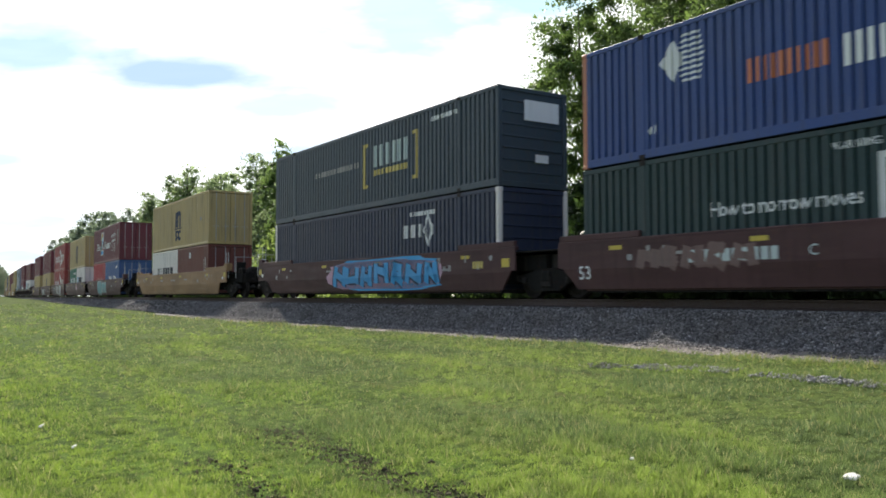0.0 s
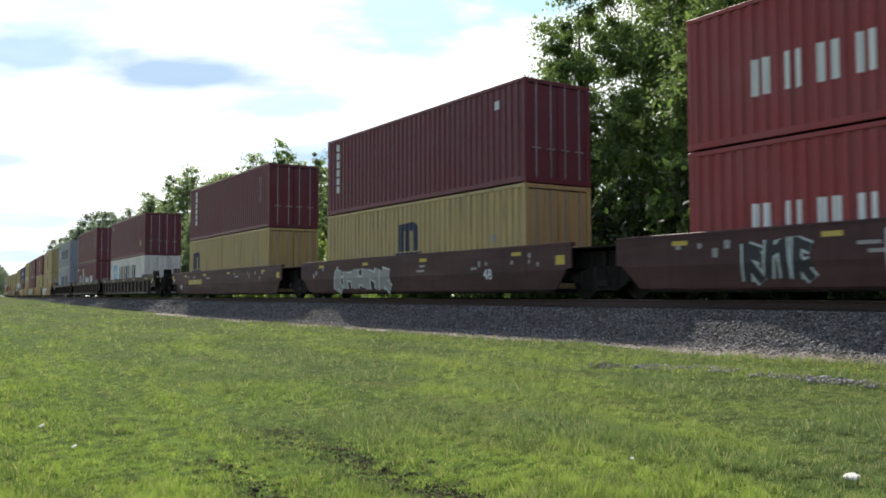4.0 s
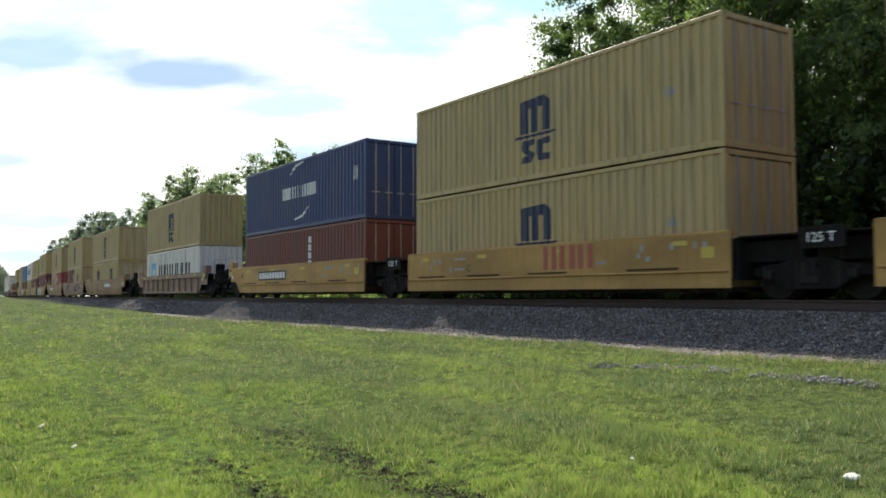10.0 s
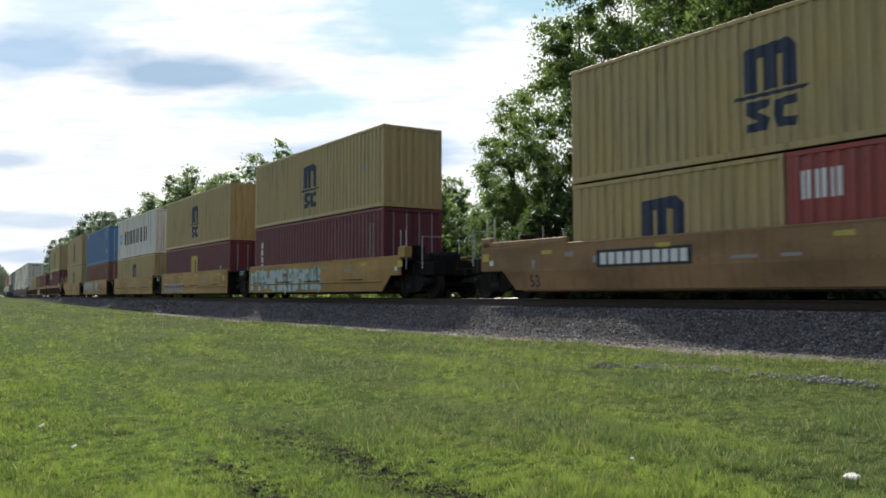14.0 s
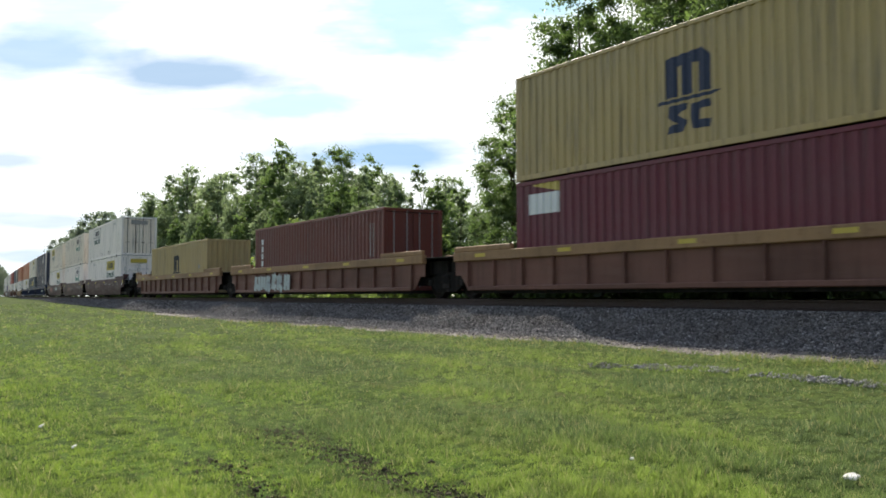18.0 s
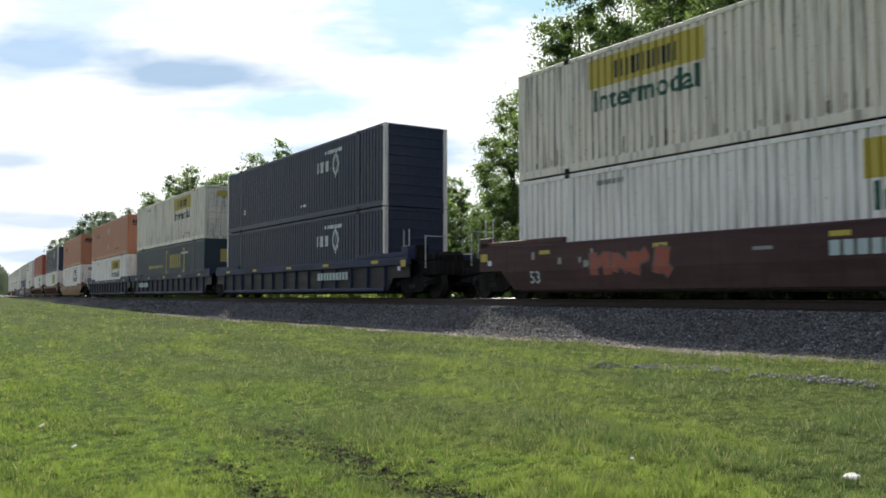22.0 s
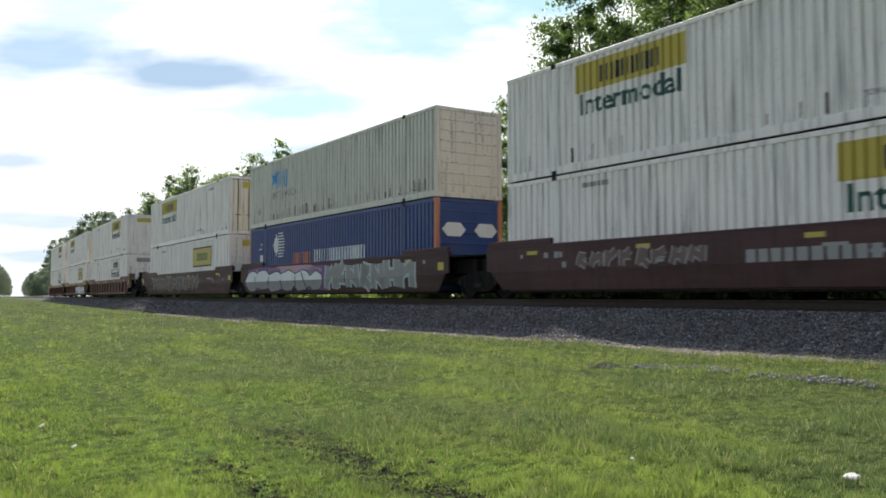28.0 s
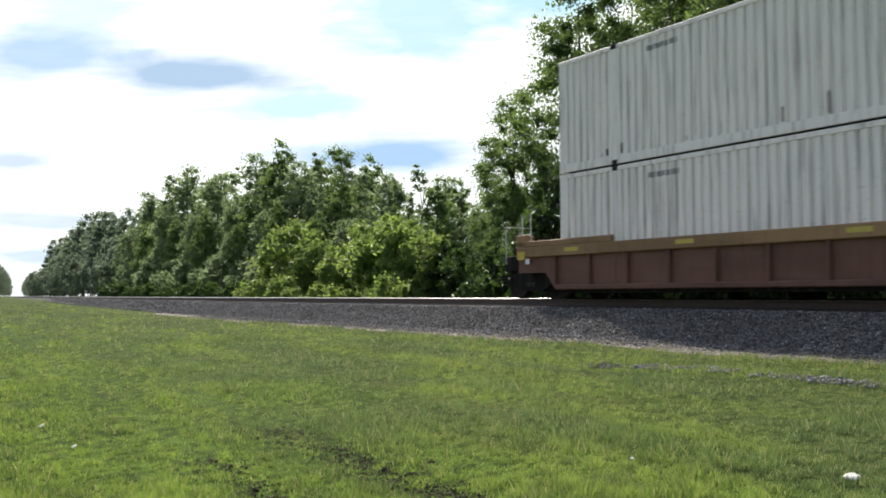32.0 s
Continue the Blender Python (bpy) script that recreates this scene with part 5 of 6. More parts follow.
def bubbles(x, z, w, h, n, seed):
    """Sprayed bubble shapes: swollen white forms with a grey lower half and thin dark rims."""
    def f(c, y, well):
        r = random.Random(seed)

        def round_(cx, cz, a, b, cut=None):
            pts = [(cx + a * bump[k] * math.cos(k * 0.3927) + 0.25 * b * math.sin(k * 0.3927), cz + b * bump[k] * math.sin(k * 0.3927)) for k in range(16)]
            return [(u, min(v, cut)) for u, v in pts] if cut is not None else pts
        rim, white, grey = [], [], []
        for i in range(n):
            cx, a, b = -w / 2 + (i + 0.5) * w / n + r.uniform(-0.1, 0.1), w / n * r.uniform(0.42, 0.74), h * r.uniform(0.34, 0.5)
            cz = r.uniform(-0.5, 0.5) * (h - 2 * b)
            bump = [r.uniform(0.84, 1.04) for _ in range(16)]
            rim.append(round_(cx, cz, a + 0.06, b + 0.05))
            white.append(round_(cx, cz, a, b))
            grey.append(round_(cx, cz, a, b, -0.04))
        apply_mark("spray_paint", rects(rim), ("bo", seed), MARK["navy"], c, x, z, y - 0.002)
        apply_mark("spray_paint", rects(white), ("bw", seed), MARK["white"], c, x, z, y - 0.004)
        apply_mark("spray_paint", rects(grey), ("bg", seed), MARK["grey"], c, x, z, y - 0.006)
        lines = [stroke(q, r.uniform(-0.45, -0.1) * h, q + r.uniform(-0.5, 0.5), r.uniform(0.0, 0.4) * h, 0.07) for q in (-w / 2 + i * w / n + r.uniform(-0.25, 0.25) for i in range(1, n))]
        apply_mark("spray_paint", rects(lines), ("bl", seed), MARK["navy"], c, x, z, y - 0.008)
    SPRAYED.append(f)
    return f


def splash(x, z, w, h, mat, seed):
    """A ragged cloud of one colour behind sprayed shapes."""
    def f(c, y, well):
        r = random.Random(seed)
        pts = []
        for i in range(22):
            a = 6.283 * i / 22
            q = r.uniform(0.82, 1.0)
            ca, sa = math.cos(a), math.sin(a)
            pts.append((w / 2 * q * math.copysign(abs(ca) ** 0.45, ca), h / 2 * min(1.0, q * 1.1) * math.copysign(abs(sa) ** 0.55, sa)))
        apply_mark("spray_paint", rects([pts]), ("sp", seed), MARK[mat], c, x, z, y)
    SPRAYED.append(f)
    return f


# ------------------------------------------------------------ the train
SPEED = 25.98
MOVERS = []
HI, LO = 2.896, 2.59


def box(col, label, marks=(), h=HI, right="door", post=None, rail=None):
    return dict(col=col, label=label, marks=marks, h=h, right=right, post=post, rail=rail)


JB_SEED = itertools.count(11)


def jb(x, upper=True, mat="yellow", big=False, right=None, ink="jbgreen", col="jb", dirt=""):
    where = "stacked on top" if upper else "low in the car"
    mk = [truck_sign(x, upper, mat, big, ink), lift_words(4.6 if x > 0 else 2.8, 0.17), bars(7, 0.9, 0.12, 5.0 if x < 0 else -4.6, 0.88, "grey"),
          end_patch([(0, 0, 1.2, 0.3)], 0.86, mat if mat != "white" else "grey", "je" + mat), rust_runs(-7.6, 7.6, 46 if dirt else 16, next(JB_SEED))]
    return box("stained" if dirt else col, ("dirty " if dirt else "") + "white ribbed domestic container with a " + ("yellow" if mat == "yellow" else "pale") + " sign, " + where, mk, right=right or ("door" if upper else "wall"))


def msc(upper=True, h=HI, right="door", x=-0.1, col="msc", low=True, mat="navy"):
    return box(col, ("dark maroon" if col == "maroon" else "mustard yellow") + " corrugated container with an emblem, " + ("stacked on top" if upper else "low in the car"), [m_logo(x, mat, 0.52, low), bars(2, 0.25, 0.2, 4.6, 0.5, "grey")], h, right)


def plainbox(col, words_, extra=(), h=HI, right="door"):
    return box(col, words_, list(extra), h, right)


def white40(x=0.6, z=0.62, col="white", right="wall", h=HI, wide=7.1):
    return box(col, "off-white corrugated container with dark block lettering and a blue star", [blue_star(-4.2, z), grey_letters(x, wide, 0.95, z, "black")], h, right)


TW = lambda col, label, marks=(), h=LO: box(col, label, marks, h, "wall")
MAR = "maroon corrugated container"
# each platform: place of the upper box's rear end at the start, its length, upper box, lower boxes, car style, paint, ends, marks on the car
UNITS = [
    (-15.68, 53, box("pacer", "deep blue domestic container with white and orange block lettering", [patch(GLOBE, -5.0, 0.72, "white", "globe"), bars(5, 1.75, 0.5, -2.35, 0.49, "orange", 0.25), bars(10, 4.3, 0.6, 1.0, 0.47, "white", 0.25), small_bars("white", 3.0, 0.3), words("01", 0.3, -5.8, 0.22, "white")], right="wall", post="orange"),
     [box("csxg", "dark green domestic container lettered on its side", [words("How tomorrow moves", 0.44, -2.54, 0.555, "white", width=3.35), words("WARNING", 0.2, -1.0, 0.88, "white"), patch(BRACK(2.2, 1.5), 0.6, 0.55, "white", "br"), bars(3, 1.4, 0.8, 0.6, 0.55, "gold", 0.25)], right="wall")],
     "smooth53", "bnsf", "jc", [car_words("53", 0.46, -7.95, 0.67, "white"), car_bars(10, 2.2, 0.26, -3.63, 0.95, "pale"), car_words("C", 0.3, -1.78, 0.97, "pale"), scrawl(-4.6, 0.95, 3.2, 0.5, "bnsfmark", "bnsfmark", 5, 3)]),
    (-35.26, 53, box("csx", "dark teal domestic container with yellow and white block lettering", [patch(BRACK(3.6, 1.6), 1.87, 0.525, "gold", "br2"), bars(3, 2.3, 0.75, 1.93, 0.62, "pale", 0.2), bars(9, 2.3, 0.2, 1.93, 0.42, "gold"), bars(14, 3.7, 0.2, -2.2, 0.57, "grey"), small_bars("white", 5.3, 0.86), end_patch([(0.3, 0, 1.3, 0.6)], 0.78, "white", "ce"), end_patch([(0.3, 0, 0.5, 0.24)], 0.3, "white", "ce2")], right="wall"),
     [box("umax", "dark navy domestic container with white corner posts and marks", umax_marks(0.66, 3.9), right="wall", post="white")], "smooth53", "bnsf", "cj",
     [splash(1.3, 0.84, 8.4, 1.0, "pink", 6), splash(1.5, 0.86, 8.2, 1.14, "cyan", 7), scrawl(1.5, 0.84, 7.6, 0.8, "cyan", "navy", 7, 5), car_bars(4, 0.5, 0.2, 7.2, 1.0, "gold")]),
    (-57.24, 40, msc(), [TW("white", "short white container with dark block lettering", [bars(6, 3.5, 0.6, 0.12, 0.49, "black", 0.4)]), TW("brown", "short brown corrugated container", [patch([[(0, 0.2), (0.17, 0.1), (0.17, -0.1), (0, -0.2), (-0.17, -0.1), (-0.17, 0.1)]], -0.5, 0.82, "white", "hex"), bars(2, 0.2, 1.2, 2.4, 0.5, "white", 1.0)])], "smooth53", "tan", "cc", []),
    (-80.55, 40, box("maroon", MAR + " with white words and a picture of a numeral", [words("The", 0.85, -3.57, 0.47, "white", width=1.65), gaudy(-1.74, 0.55), words("Factor", 0.85, 0.8, 0.48, "white", width=2.85), bars(3, 1.5, 0.65, 3.48, 0.37, "white", 0.2), patch([[(a + (0.17 if k % 2 else 0.09) * math.cos(k * math.pi / 6 + 0.5), b + (0.17 if k % 2 else 0.09) * math.sin(k * math.pi / 6 + 0.5)) for k in range(12)] for a, b in ((-0.75, 0.3), (-0.28, 0.33), (0.22, 0.36), (0.72, 0.39), (-0.5, -0.1), (0.0, -0.07), (0.5, -0.04))], 3.49, 0.58, "white", "stars"), POSTS_BARS(5.3)]),
     [TW("kred", "short bright red corrugated container", [bars(5, 2.7, 0.42, -0.2, 0.46, "white", 0.4)], LO), TW("lblue", "short blue container with white lettering", [bars(9, 2.9, 0.28, 0.26, 0.49, "white", 0.9, 0.35), bars(6, 0.6, 0.2, 1.9, 0.8, "white")], LO)],
     "smooth48", "bnsf", "jc", [scrawl(-0.5, 0.83, 3.9, 1.1, "teal", "pale", 4, 9), car_words("48", 0.4, -6.9, 0.6, "grey")]),
    (-98.52, 40, msc(h=HI), [TW("green", "short green corrugated container with white lettering", [bars(9, 3.95, 0.6, -0.05, 0.53, "white", 0.25), bars(5, 1.6, 0.2, 1.2, 0.82, "white")]), TW("white", "short white container with dark block lettering", [blue_star(-2.1, 0.54, 0.5), bars(6, 3.15, 0.62, 0.15, 0.52, "black", 0.4)])],
     "smooth48", "bnsf", "jj", [car_words("48", 0.42, -7.4, 0.72, "white"), scrawl(1.6, 1.0, 0.9, 0.5, "pink", "pink", 4, 12)]),
    (-116.36, 40, box("red", "faded red container with white lettering and a bow emblem", [bars(7, 4.8, 0.75, -2.05, 0.44, "white", 0.75), patch(BOW, 1.6, 0.44, "white", "bow"), bars(3, 1.8, 0.8, 3.47, 0.45, "white", 0.7), POSTS_BARS(5.2), end_patch([(0.6, 0.3, 0.3, 0.3), (0.6, -0.3, 0.3, 0.3), (1.0, 0.3, 0.3, 0.3), (1.0, -0.3, 0.3, 0.3)], 0.5, "white", "he")]),
     [box("red", "faded red corrugated container with white lettering, low in the car", [bars(7, 4.8, 0.75, -2.1, 0.44, "white", 0.75), patch(BOW, 1.6, 0.44, "white", "bow"), bars(3, 1.8, 0.8, 3.47, 0.45, "white", 0.7), POSTS_BARS(5.2)])],
     "smooth48", "bnsf", "jj", [scrawl(-3.8, 0.8, 1.6, 0.9, "black", "pale", 3, 21), scrawl(-0.2, 0.8, 2.6, 0.95, "grey", "pale", 3, 22), scrawl(3.2, 0.85, 2.6, 1.05, "pale", "grey", 3, 23)]),
    (-134.16, 40, plainbox("maroon", MAR + " with white door rods", [TRI(-5.2, 0.6), bars(2, 0.25, 0.25, 4.8, 0.8, "white")]), [msc(False)], "smooth48", "bnsf", "jj", [car_words("48", 0.42, 4.6, 0.72, "white"), scrawl(-3.0, 0.7, 4.4, 0.8, "grey", "pale", 5, 25)]),
    (-152.40, 40, plainbox("maroon", MAR + " with letters down its end", [TRI(-5.0, 0.6), POSTS_BARS(4.9)]), [msc(False, x=-4.9)], "smooth48", "bnsf", "cj", [car_words("48", 0.42, -7.1, 0.62, "white"), car_bars(10, 2.4, 0.26, -4.4, 0.88, "gold")]),
    (-175.66, 40, plainbox("maroon", MAR + ", the paint streaked and scuffed", [POSTS_BARS(4.2), patch([(0, 0, 0.32, 0.36)], 4.7, 0.30, "gold", "gs"), patch([(0, 0, 0.3, 0.3)], -5.2, 0.85, "grey", "gq")], HI),
     [white40(x=0.32, z=0.60, wide=5.65, h=LO)], "rib53", "dark", "jc", []),
    (-195.25, 40, plainbox("maroon", MAR + ", plain sided", [POSTS_BARS(5.0)], HI), [box("maroon", MAR + " with white words and a picture of a numeral", [words("The", 0.85, -3.89, 0.5, "white", width=1.65), gaudy(-2.1), words("Factor", 0.85, 0.5, 0.48, "white", width=2.85), bars(3, 1.5, 0.65, 3.3, 0.46, "white", 0.2), bars(7, 1.0, 0.2, -5.35, 0.82, "white")])], "rib53", "dark", "jj", []),
    (-214.93, 40, white40(col="grey", z=0.545), [white40(col="grey", z=0.545)], "rib53", "dark", "cj", []),
    (-236.71, 40, msc(), [msc(False)], "panel40", "ttx", "jc", [scrawl(-2.67, 0.8, 5.0, 0.95, "white", "pale", 6, 31), car_bars(10, 2.9, 0.24, 1.4, 1.0, "white", 0.3, "black"), car_words("40", 0.4, -5.8, 0.92, "ttxred")]),
    (-252.33, 40, msc(col="maroon", mat="gold"), [msc(False)], "panel40", "ttx", "jj", [car_words("40", 0.36, -5.7, 0.94, "black"), car_bars(3, 1.75, 0.6, 1.13, 1.06, "ttxred", 0.2), car_words("E", 0.3, -3.0, 0.98, "black")]),
    (-267.80, 40, plainbox("maroon", MAR + " with white letters on its doors", [TRI(-5.6, 0.6), POSTS_BARS(5.0), end_patch([(-0.3, 0, 0.7, 0.3)], 0.84, "white", "tx")], HI), [plainbox("maroon", MAR + ", low in the car", [TRI(-5.6, 0.6), POSTS_BARS(5.0), end_patch([(-0.3, 0, 0.7, 0.3)], 0.74, "white", "tx2")])], "panel40", "ttx", "jj", [scrawl(-1.0, 0.78, 9.6, 0.9, "pale", "grey", 12, 33)]),
    (-283.46, 40, msc(), [msc(False)], "panel40", "ttx", "jj", [car_bars(3, 1.85, 0.6, 1.4, 1.08, "ttxred", 0.2), car_words("C", 0.3, -2.9, 0.92, "black")]),
    (-299.06, 40, box("cma", "navy blue corrugated container with white lettering between two arcs", [bars(7, 3.4, 0.5, 0.1, 0.54, "white", 0.3), patch([[(-0.8, -0.2), (-0.2, 0.25), (0.7, 0.35), (0.7, 0.28), (-0.1, 0.15)]], -0.15, 0.85, "white", "arc1"), patch([[(0.8, 0.2), (0.2, -0.25), (-0.7, -0.35), (-0.7, -0.28), (0.1, -0.15)]], 0.35, 0.25, "white", "arc2"), bars(2, 0.3, 0.5, 5.3, 0.6, "white", 1.0)], HI),
     [plainbox("brown", "reddish brown corrugated container with letters down its side", [TRI(1.2, 0.5)], LO)], "panel40", "ttx", "cj", [car_bars(10, 2.9, 0.26, -2.3, 1.01, "white", 0.3, "black"), car_words("40", 0.34, -5.95, 1.05, "black")]),
    (-318.62, 40, msc(h=HI, right="wall"), [white40(z=0.50, h=LO)], "rib40", "dusty", "cc", []),
    (-340.68, 40, msc(h=LO), [TW("msc", "short mustard yellow container with a dark emblem", [m_logo(-0.2, "black", 0.5, False)]), TW("msc", "short mustard yellow container with a dark emblem", [m_logo(0.0, "navy", 0.5, False)])], "smooth53", "tan", "jc", [car_bars(10, 2.6, 0.28, 2.57, 0.98, "white", 0.3, "black"), car_words("53", 0.45, -7.2, 0.6, "black")]),
    (-360.33, 40, msc(h=HI), [TW("brown", "short brown container with letters down its side", [TRI(-2.6, 0.5), bars(2, 0.2, 1.2, 2.2, 0.6, "white", 1.0)]), TW("msc", "short mustard yellow container with a dark emblem", [m_logo(-0.3, "navy", 0.5, False)])], "smooth53", "tan", "jj", [splash(-4.0, 0.9, 4.4, 1.0, "red", 45), splash(4.3, 0.95, 5.6, 1.05, "red", 46), scrawl(-4.0, 0.86, 3.8, 1.0, "black", "white", 4, 41, 1.45), scrawl(4.2, 0.88, 4.8, 1.05, "black", "white", 4, 44, 1.45), car_bars(3, 1.75, 0.55, 0.86, 0.99, "ttxred", 0.2)]),
    (-379.90, 40, msc(h=HI, x=-0.3), [TW("msc", "short mustard yellow container with a dark emblem", [m_logo(-0.1, "navy", 0.5, False)]), TW("cai", "short faded red container with white block letters", [bars(3, 0.85, 0.55, -2.3, 0.74, "white", 0.25)])], "smooth53", "tan", "cj", [car_bars(10, 2.65, 0.28, -3.59, 1.0, "white", 0.3, "black"), car_words("53", 0.45, -7.4, 0.5, "black")]),
    (-401.70, 40, msc(h=HI, right="wall"), [plainbox("maroon", MAR + " with letters down its side", [TRI(-5.2, 0.45), POSTS_BARS(5.2)], HI)], "panel40", "ttx", "jc", [scrawl(-2.2, 0.78, 7.6, 0.95, "pale", "teal", 9, 51)]),
    (-417.44, 40, msc(h=HI, right="wall"), [msc(False, col="maroon", mat="gold", h=LO)], "panel40", "ttx", "jj", [scrawl(-3.6, 0.6, 4.2, 0.5, "grey", "pale", 6, 52)]),
    (-432.58, 40, box("white", "off-white corrugated container with dark block lettering", [grey_letters(0.0, 7.2, 1.0, 0.5, "black"), blue_star(-5.0, 0.5, 0.6)], HI), [msc(False, h=LO)], "panel40", "ttx", "jj", []),
    (-448.73, 40, plainbox("blue", "blue corrugated container with scuffed upper corner", [patch([(0, 0, 0.4, 0.45)], -5.2, 0.87, "pale", "bp"), patch([(0, 0, 0.3, 0.38)], 4.87, 0.33, "gold", "bg"), bars(8, 1.3, 0.9, 4.6, 0.8, "pale", 0.9)], HI), [plainbox("brown", "reddish brown corrugated container with white end marks", [POSTS_BARS(5.0), bars(2, 0.4, 0.5, -5.3, 0.6, "white", 0.8)], LO)], "panel40", "ttx", "jj", [scrawl(-3.4, 0.9, 5.4, 0.95, "pale", "navy", 8, 61), scrawl(1.24, 0.95, 1.7, 0.85, "pale", "navy", 3, 62), car_bars(3, 1.75, 0.55, 3.04, 0.85, "ttxred", 0.2)]),
    (-464.46, 40, msc(h=HI), [msc(False)], "panel40", "ttx", "cj", [car_bars(10, 1.8, 0.2, -3.9, 0.95, "grey", 0.3)]),
    (-486.09, 40, msc(h=HI), [plainbox("maroon", MAR + " with a small pale badge", [patch([(0, 0, 1.2, 0.55)], -4.95, 0.78, "white", "bd"), patch([[(-0.5, 0.5), (0.6, 0.28), (0.6, 0.62)]], -4.95, 0.78, "gold", "bd2")], HI)], "rib53", "rust", "jc", [], "tan"),
    (-505.60, 40, plainbox("brown", "reddish brown corrugated container riding alone in the car", [TRI(-5.2, 0.5), POSTS_BARS(5.2)], HI), [], "rib53", "rust", "jj", [scrawl(-3.6, 0.68, 4.0, 0.75, "pale", "grey", 6, 71)], "tan"),
    (-525.10, 40, msc(False, h=HI, right="wall", low=True, mat="black"), [], "rib53", "rust", "cj", [], "tan"),
    (-550.85, 53, jb(-3.5, mat="white"), [jb(3.5, False)], "smooth53", "bnsf", "jc", [car_bars(10, 2.4, 0.26, -2.0, 0.98, "bnsfmark")]),
    (-570.45, 53, jb(3.5, mat="white", ink="tealg", right="wall", dirt=1), [jb(3.5, False, mat="white", ink="tealg")], "smooth53", "bnsf", "jj", [scrawl(-2.6, 0.8, 3.0, 0.5, "bnsfmark", "ttxred", 4, 81)]),
    (-589.80, 53, jb(-3.5, dirt=1), [jb(3.5, False)], "smooth53", "bnsf", "cj", [car_words("53", 0.46, -7.3, 0.6, "pale"), scrawl(-3.8, 0.9, 2.6, 0.6, "ttxred", "bnsfmark", 4, 83), car_bars(10, 2.6, 0.28, 2.4, 0.98, "pale")]),
    (-613.24, 53, box("umax", "dark navy domestic container with pale corner posts, riding on top", umax_marks(0.67, 3.75), right="wall", post="white"), [box("umax", "dark navy domestic container with pale corner posts, low in the car", umax_marks(0.67, 3.75), right="wall", post="white")], "rib53", "navy", "jc", [car_bars(10, 2.6, 0.28, 4.2, 0.85, "pale")]),
    (-633.16, 53, jb(3.5, right="wall", dirt=1, ink="black", col="jb"), [box("csx", "dark teal domestic container with yellow block lettering", [patch(BRACK(4.0, 1.4), 2.06, 0.66, "yellow", "br3"), bars(3, 2.4, 0.8, 2.06, 0.66, "yellow", 0.2), bars(14, 3.6, 0.18, -2.6, 0.58, "gold"), small_bars("white", 4.2, 0.8), end_patch([(0.3, 0, 1.4, 0.7)], 0.7, "gold", "ce3")], right="wall")], "rib53", "navy", "jj", [car_bars(10, 2.6, 0.28, -5.4, 0.85, "pale")]),
    (-652.60, 53, box("orange", "faded orange domestic container with dark lettering on its end", [bars(9, 1.7, 0.3, -4.9, 0.67, "ttxred", 0.25), patch([[(a * 0.6, b * 0.6) for a, b in DIAMOND[0]]], 0.15, 0.735, "white", "d1"), patch([[(a * 0.55, b * 0.55) for a, b in DIAMOND[0]]], 0.11, 0.30, "white", "d2"), bars(10, 1.6, 0.14, 4.0, 0.2, "ttxred"), end_patch([(-0.85 + 0.2 * i, 0, 0.16, 0.28) for i in range(9)] + [(0, -0.24, 1.9, 0.07)], 0.82, "black", "se")], right="wall"), [jb(3.5, False)], "rib53", "navy", "cj", []),
    (-676.23, 53, box("orange", "faded orange domestic container with dark lettering on its end", [bars(9, 2.0, 0.32, -4.83, 0.67, "black", 0.25), patch([[(a * 0.6, b * 0.6) for a, b in DIAMOND[0]]], 0.3, 0.72, "orange", "d3"), bars(10, 1.6, 0.14, 4.0, 0.2, "ttxred"), end_patch([(-0.85 + 0.2 * i, 0, 0.16, 0.28) for i in range(9)] + [(0, -0.24, 1.9, 0.07)], 0.82, "black", "se")], right="wall"), [jb(3.5, False, mat="white", ink="black")], "low53", "ochre", "cc", [car_bars(10, 1.8, 0.16, -5.4, 1.1, "grey")]),
    (-699.71, 53, box("umax", "dark navy domestic container with pale corner posts, riding on top", umax_marks(0.67, 3.75), right="wall", post="white"), [jb(3.5, False, big=True)], "rib53", "rust", "cc", []),
    (-723.02, 53, box("orred", "orange red domestic container, riding on top", [small_bars("white", -3.5, 0.3), bars(8, 0.9, 0.16, -5.4, 0.12, "white")], right="wall"), [jb(3.5, False, mat="white", ink="black")], "rib53", "rust", "cc", []),
    (-746.18, 53, jb(-3.5), [jb(3.5, False)], "smooth53", "bnsf", "jc", [car_bars(10, 2.8, 0.26, 1.2, 0.9, "grey"), scrawl(-3.2, 1.0, 4.0, 0.4, "bnsfmark", "grey", 8, 91)]),
    (-765.90, 53, box("cream", "cream domestic container with blue grey lettering and rust streaks", [patch(STAR, -5.1, 0.72, "cyan", "hs"), bars(3, 1.2, 0.75, -4.3, 0.68, "cyan", 0.2), words("INTERMODAL", 0.42, -3.85, 0.45, "grey", width=2.8), bars(2, 0.3, 0.25, -6.9, 0.25, "grey"), rust_runs(-5.6, 7.6, 90, 5)], right="wall"), [box("pacer", "deep blue domestic container with white block lettering", [patch(GLOBE, -4.69, 0.70, "white", "globe"), words("53", 0.42, -6.67, 0.7, "white"), patch([(0, 0, 0.4, 0.3)], -6.6, 0.52, "white", "sqq"), bars(5, 1.75, 0.5, -2.2, 0.47, "orange", 0.25), bars(10, 4.3, 0.6, 1.2, 0.47, "white", 0.25), end_patch([[(q - 0.25, 0.22), (q + 0.25, 0.22), (q + 0.45, 0), (q + 0.25, -0.22), (q - 0.25, -0.22), (q - 0.45, 0)] for q in (-0.62, 0.62)], 0.66, "white", "pe")], right="wall", post="orange")],
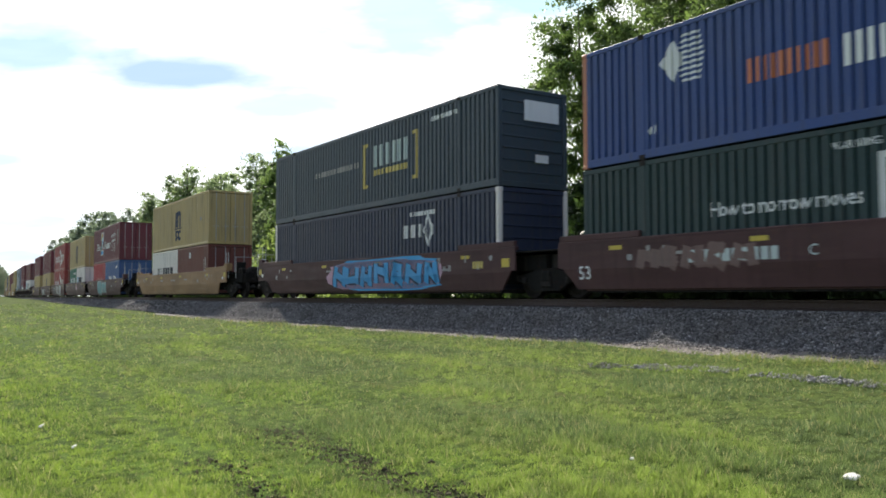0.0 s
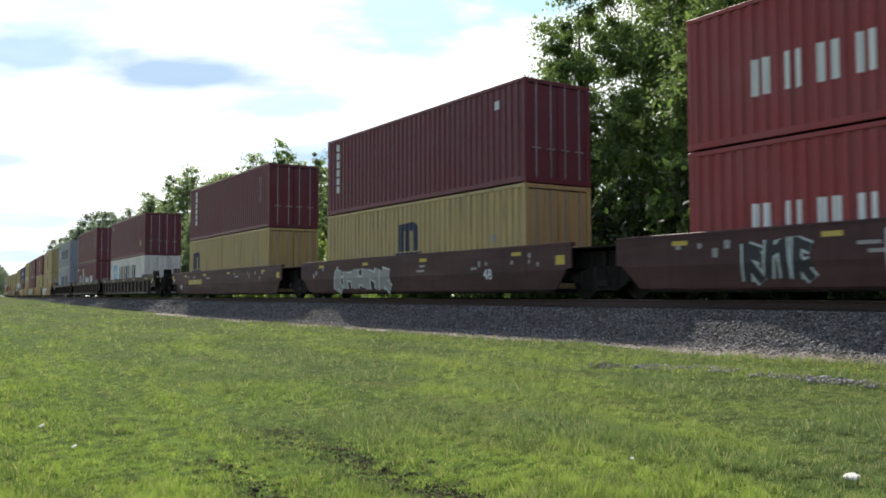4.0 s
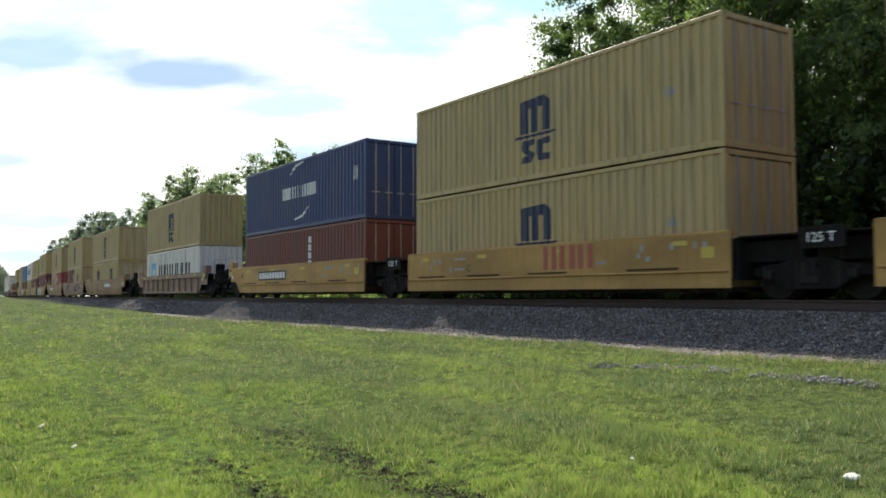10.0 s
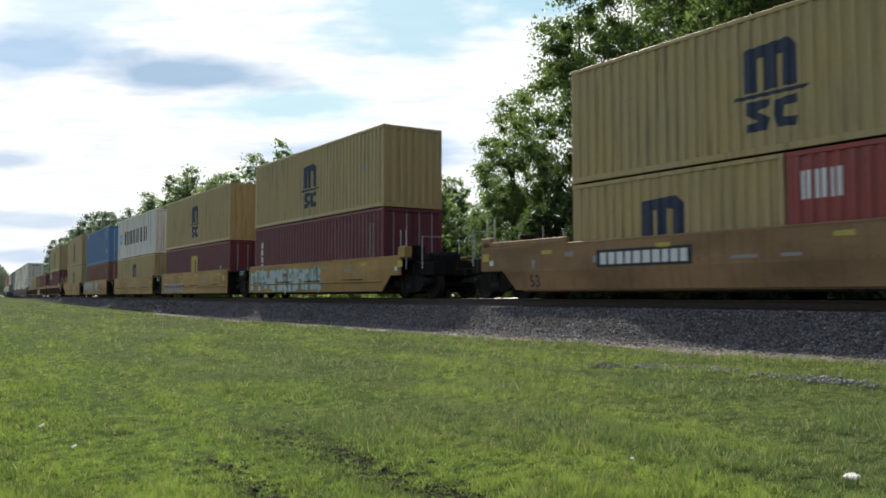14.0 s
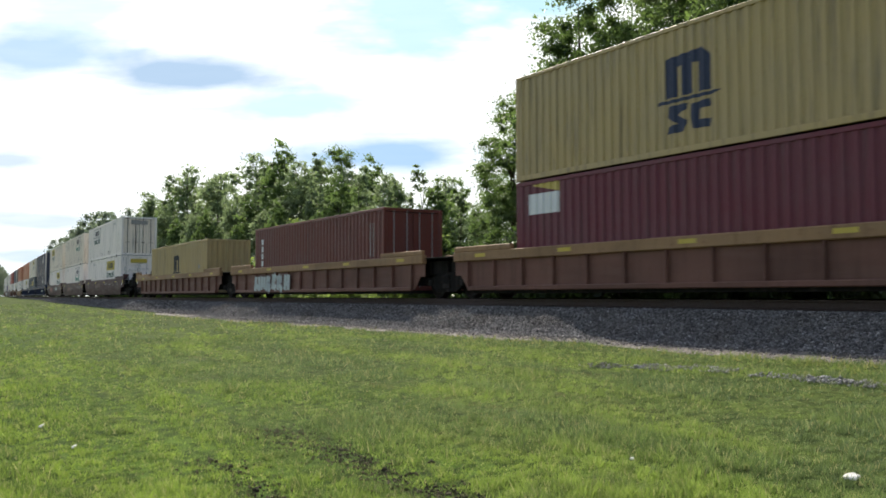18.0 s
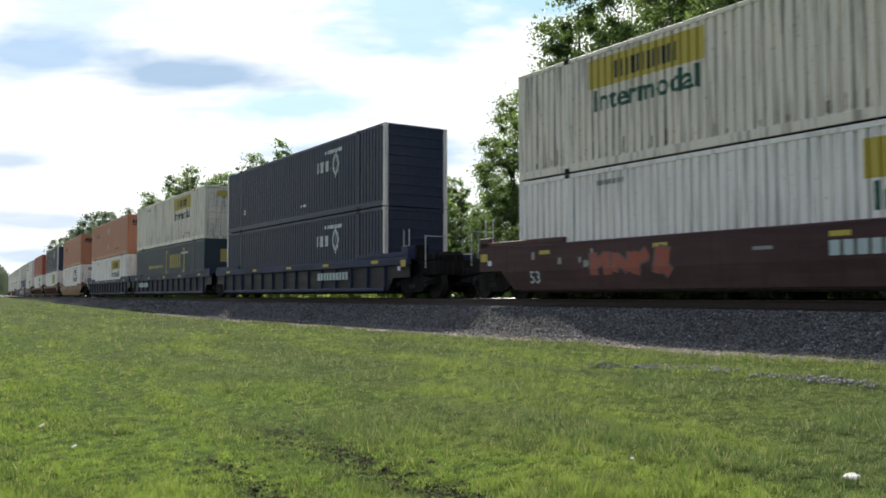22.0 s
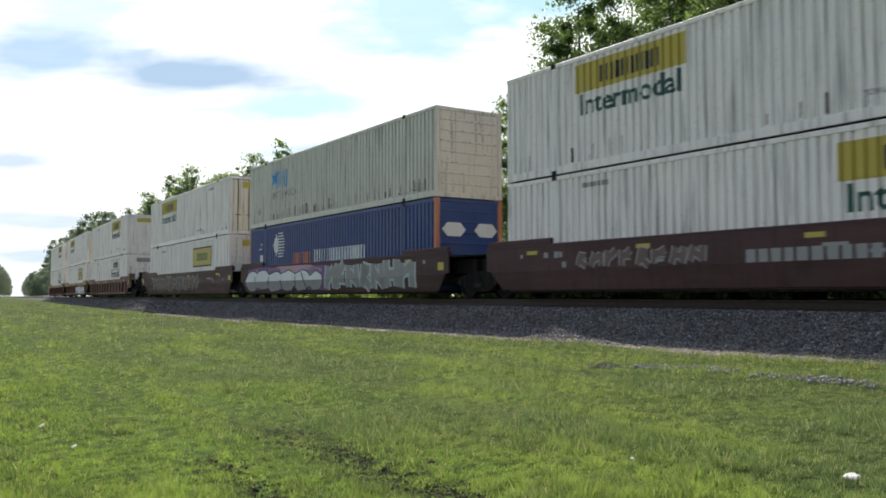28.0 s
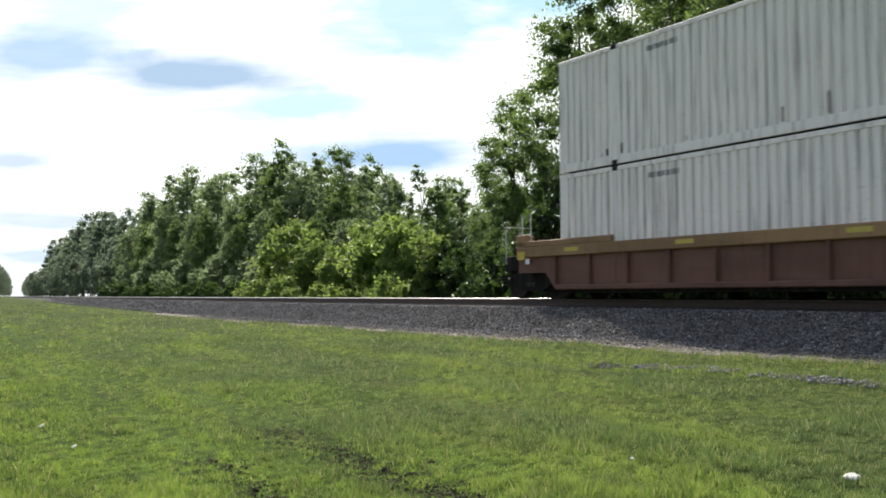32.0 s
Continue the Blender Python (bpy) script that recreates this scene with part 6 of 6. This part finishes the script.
     "smooth53", "bnsf", "jj", [splash(-5.9, 0.88, 4.6, 1.0, "violet", 94), splash(-3.0, 0.95, 6.4, 0.85, "pink", 96), splash(-0.2, 0.82, 3.0, 1.0, "violet", 98), bubbles(-4.0, 0.80, 8.4, 1.0, 6, 95), scrawl(3.6, 0.85, 6.6, 1.0, "grey", "pale", 7, 97)]),
    (-784.95, 53, jb(-3.5), [jb(3.5, False, big=True, right="wall")], "smooth53", "bnsf", "cj", [scrawl(-1.6, 0.85, 10.0, 0.8, "bnsfmark", "grey", 13, 99)]),
    (-808.52, 53, jb(3.5, right="wall", ink="black"), [jb(3.5, False, mat="white", ink="black")], "rib53", "rust", "jc", [], "rust"),
    (-827.76, 53, jb(-3.5), [jb(3.5, False, big=True)], "rib53", "rust", "jj", [scrawl(4.2, 0.7, 6.4, 0.7, "white", "grey", 7, 103)], "tan"),
    (-847.92, 53, jb(3.5, right="wall", ink="black"), [jb(3.5, False, mat="white", ink="black")], "rib53", "rust", "cj", [], "tan"),
]
MARK["bnsfmark"] = paint("mark_faint", (0.16, 0.10, 0.085), 0.3, 0.7)
CAR_LABEL = {"low53": "low smooth-sided well car", "smooth53": "long smooth-sided well car", "smooth48": "smooth-sided well car", "panel40": "flat-panelled well car", "rib53": "long rib-sided well car", "rib40": "short rib-sided well car"}
PAINT_WORD = {"bnsf": "oxide brown", "ttx": "dirty yellow", "tan": "grimy tan", "dark": "dark brown", "rust": "rusty tan", "dusty": "dusty pale tan", "ochre": "rusty ochre", "navy": "dark navy"}
LEN = {53: 16.15, 40: 12.19}


def build_train():
    for i, unit in enumerate(UNITS):
        u, n, upper, lower, style, col, ends, extra = unit[:8]
        L = LEN[n]
        mid = u + L / 2
        word = {"j": "joint", "c": "coupler"}
        lab = PAINT_WORD[col] + " " + CAR_LABEL[style].replace("long ", "") + (" sprayed with graffiti" if any(e in SPRAYED for e in extra) else "") + (" under two stacked containers" if lower else " under one container")
        car = well_car(style, col, word[ends[0]], word[ends[1]], lab, extra, unit[8] if len(unit) > 8 else None, i)
        MOVERS.append((car, mid, 0.0, 0.0))
        z = 0.30
        if lower:
            if len(lower) == 2:
                for b, off in zip(lower, (-3.05, 3.05)):
                    MOVERS.append((container(b["col"], 6.06, b["h"], b["label"], "wall" if off < 0 else "door", b["marks"]), mid, off, z))
            else:
                b = lower[0]
                q = container(b["col"], L if n == 53 else 12.19, b["h"], b["label"], b["right"], b["marks"], b["post"], b["rail"])
                MOVERS.append((q, mid, 0.0, z))
            z += lower[0]["h"] + 0.025
        b = upper
        MOVERS.append((container(b["col"], L, b["h"], b["label"], b["right"], b["marks"], b["post"], b["rail"]), mid, 0.0, z))


def build_litter():
    for x, y, s in ((-3.46, 5.66, 0.62), (-10.49, 1.61, 0.6), (-8.82, 1.64, 0.5), (-4.91, 5.04, 0.2)):
        bm = bmesh.new()
        pts = [(-0.10, -0.03, 0.02), (-0.02, -0.05, 0.035), (0.08, -0.03, 0.03), (0.11, 0.02, 0.065), (0.0, 0.05, 0.08), (-0.09, 0.035, 0.05)]
        vs = [bm.verts.new((a * s, b * s, c * s + 0.05)) for a, b, c in pts]
        vt = [bm.verts.new((a * s * 0.9, b * s * 0.9, c * s + 0.05 + 0.012)) for a, b, c in pts]
        bm.faces.new(vs[::-1])
        bm.faces.new(vt)
        for i in range(6):
            j = (i + 1) % 6
            bm.faces.new((vs[i], vs[j], vt[j], vt[i]))
        me = bpy.data.meshes.new("scrap")
        bm.to_mesh(me)
        bm.free()
        me.materials.append(PAPER)
        ob = new("paper_scrap", me)
        ob.location = (x, y, ground_z(x, y) - 0.045)
        tagged(ob, "crumpled scrap of white paper lying in the grass", "litter", "paper scraps")


build_litter()
build_train()


def motions():
    """The train runs by at an even speed; the cloud drifts slowly."""
    for ob, mid, off, z in MOVERS:
        rows = []
        for k in range(33):
            t = k * 1.0
            x, y, th = along(mid + SPEED * (t - 0.004))
            m = Matrix.Translation((x, y, 0)) @ Matrix.Rotation(-th, 4, "Z") @ Matrix.Translation((off, 0, z))
            rows.append((t, m))
        walk(ob, rows)
    walk(SKY, [(0.0, pose(0, 0, 0, 0, 0, 0.45)), (16.0, pose(0, 0, 0, 0, 0, -0.05)), (32.0, pose(0, 0, 0, 0, 0, -0.55))])


motions()
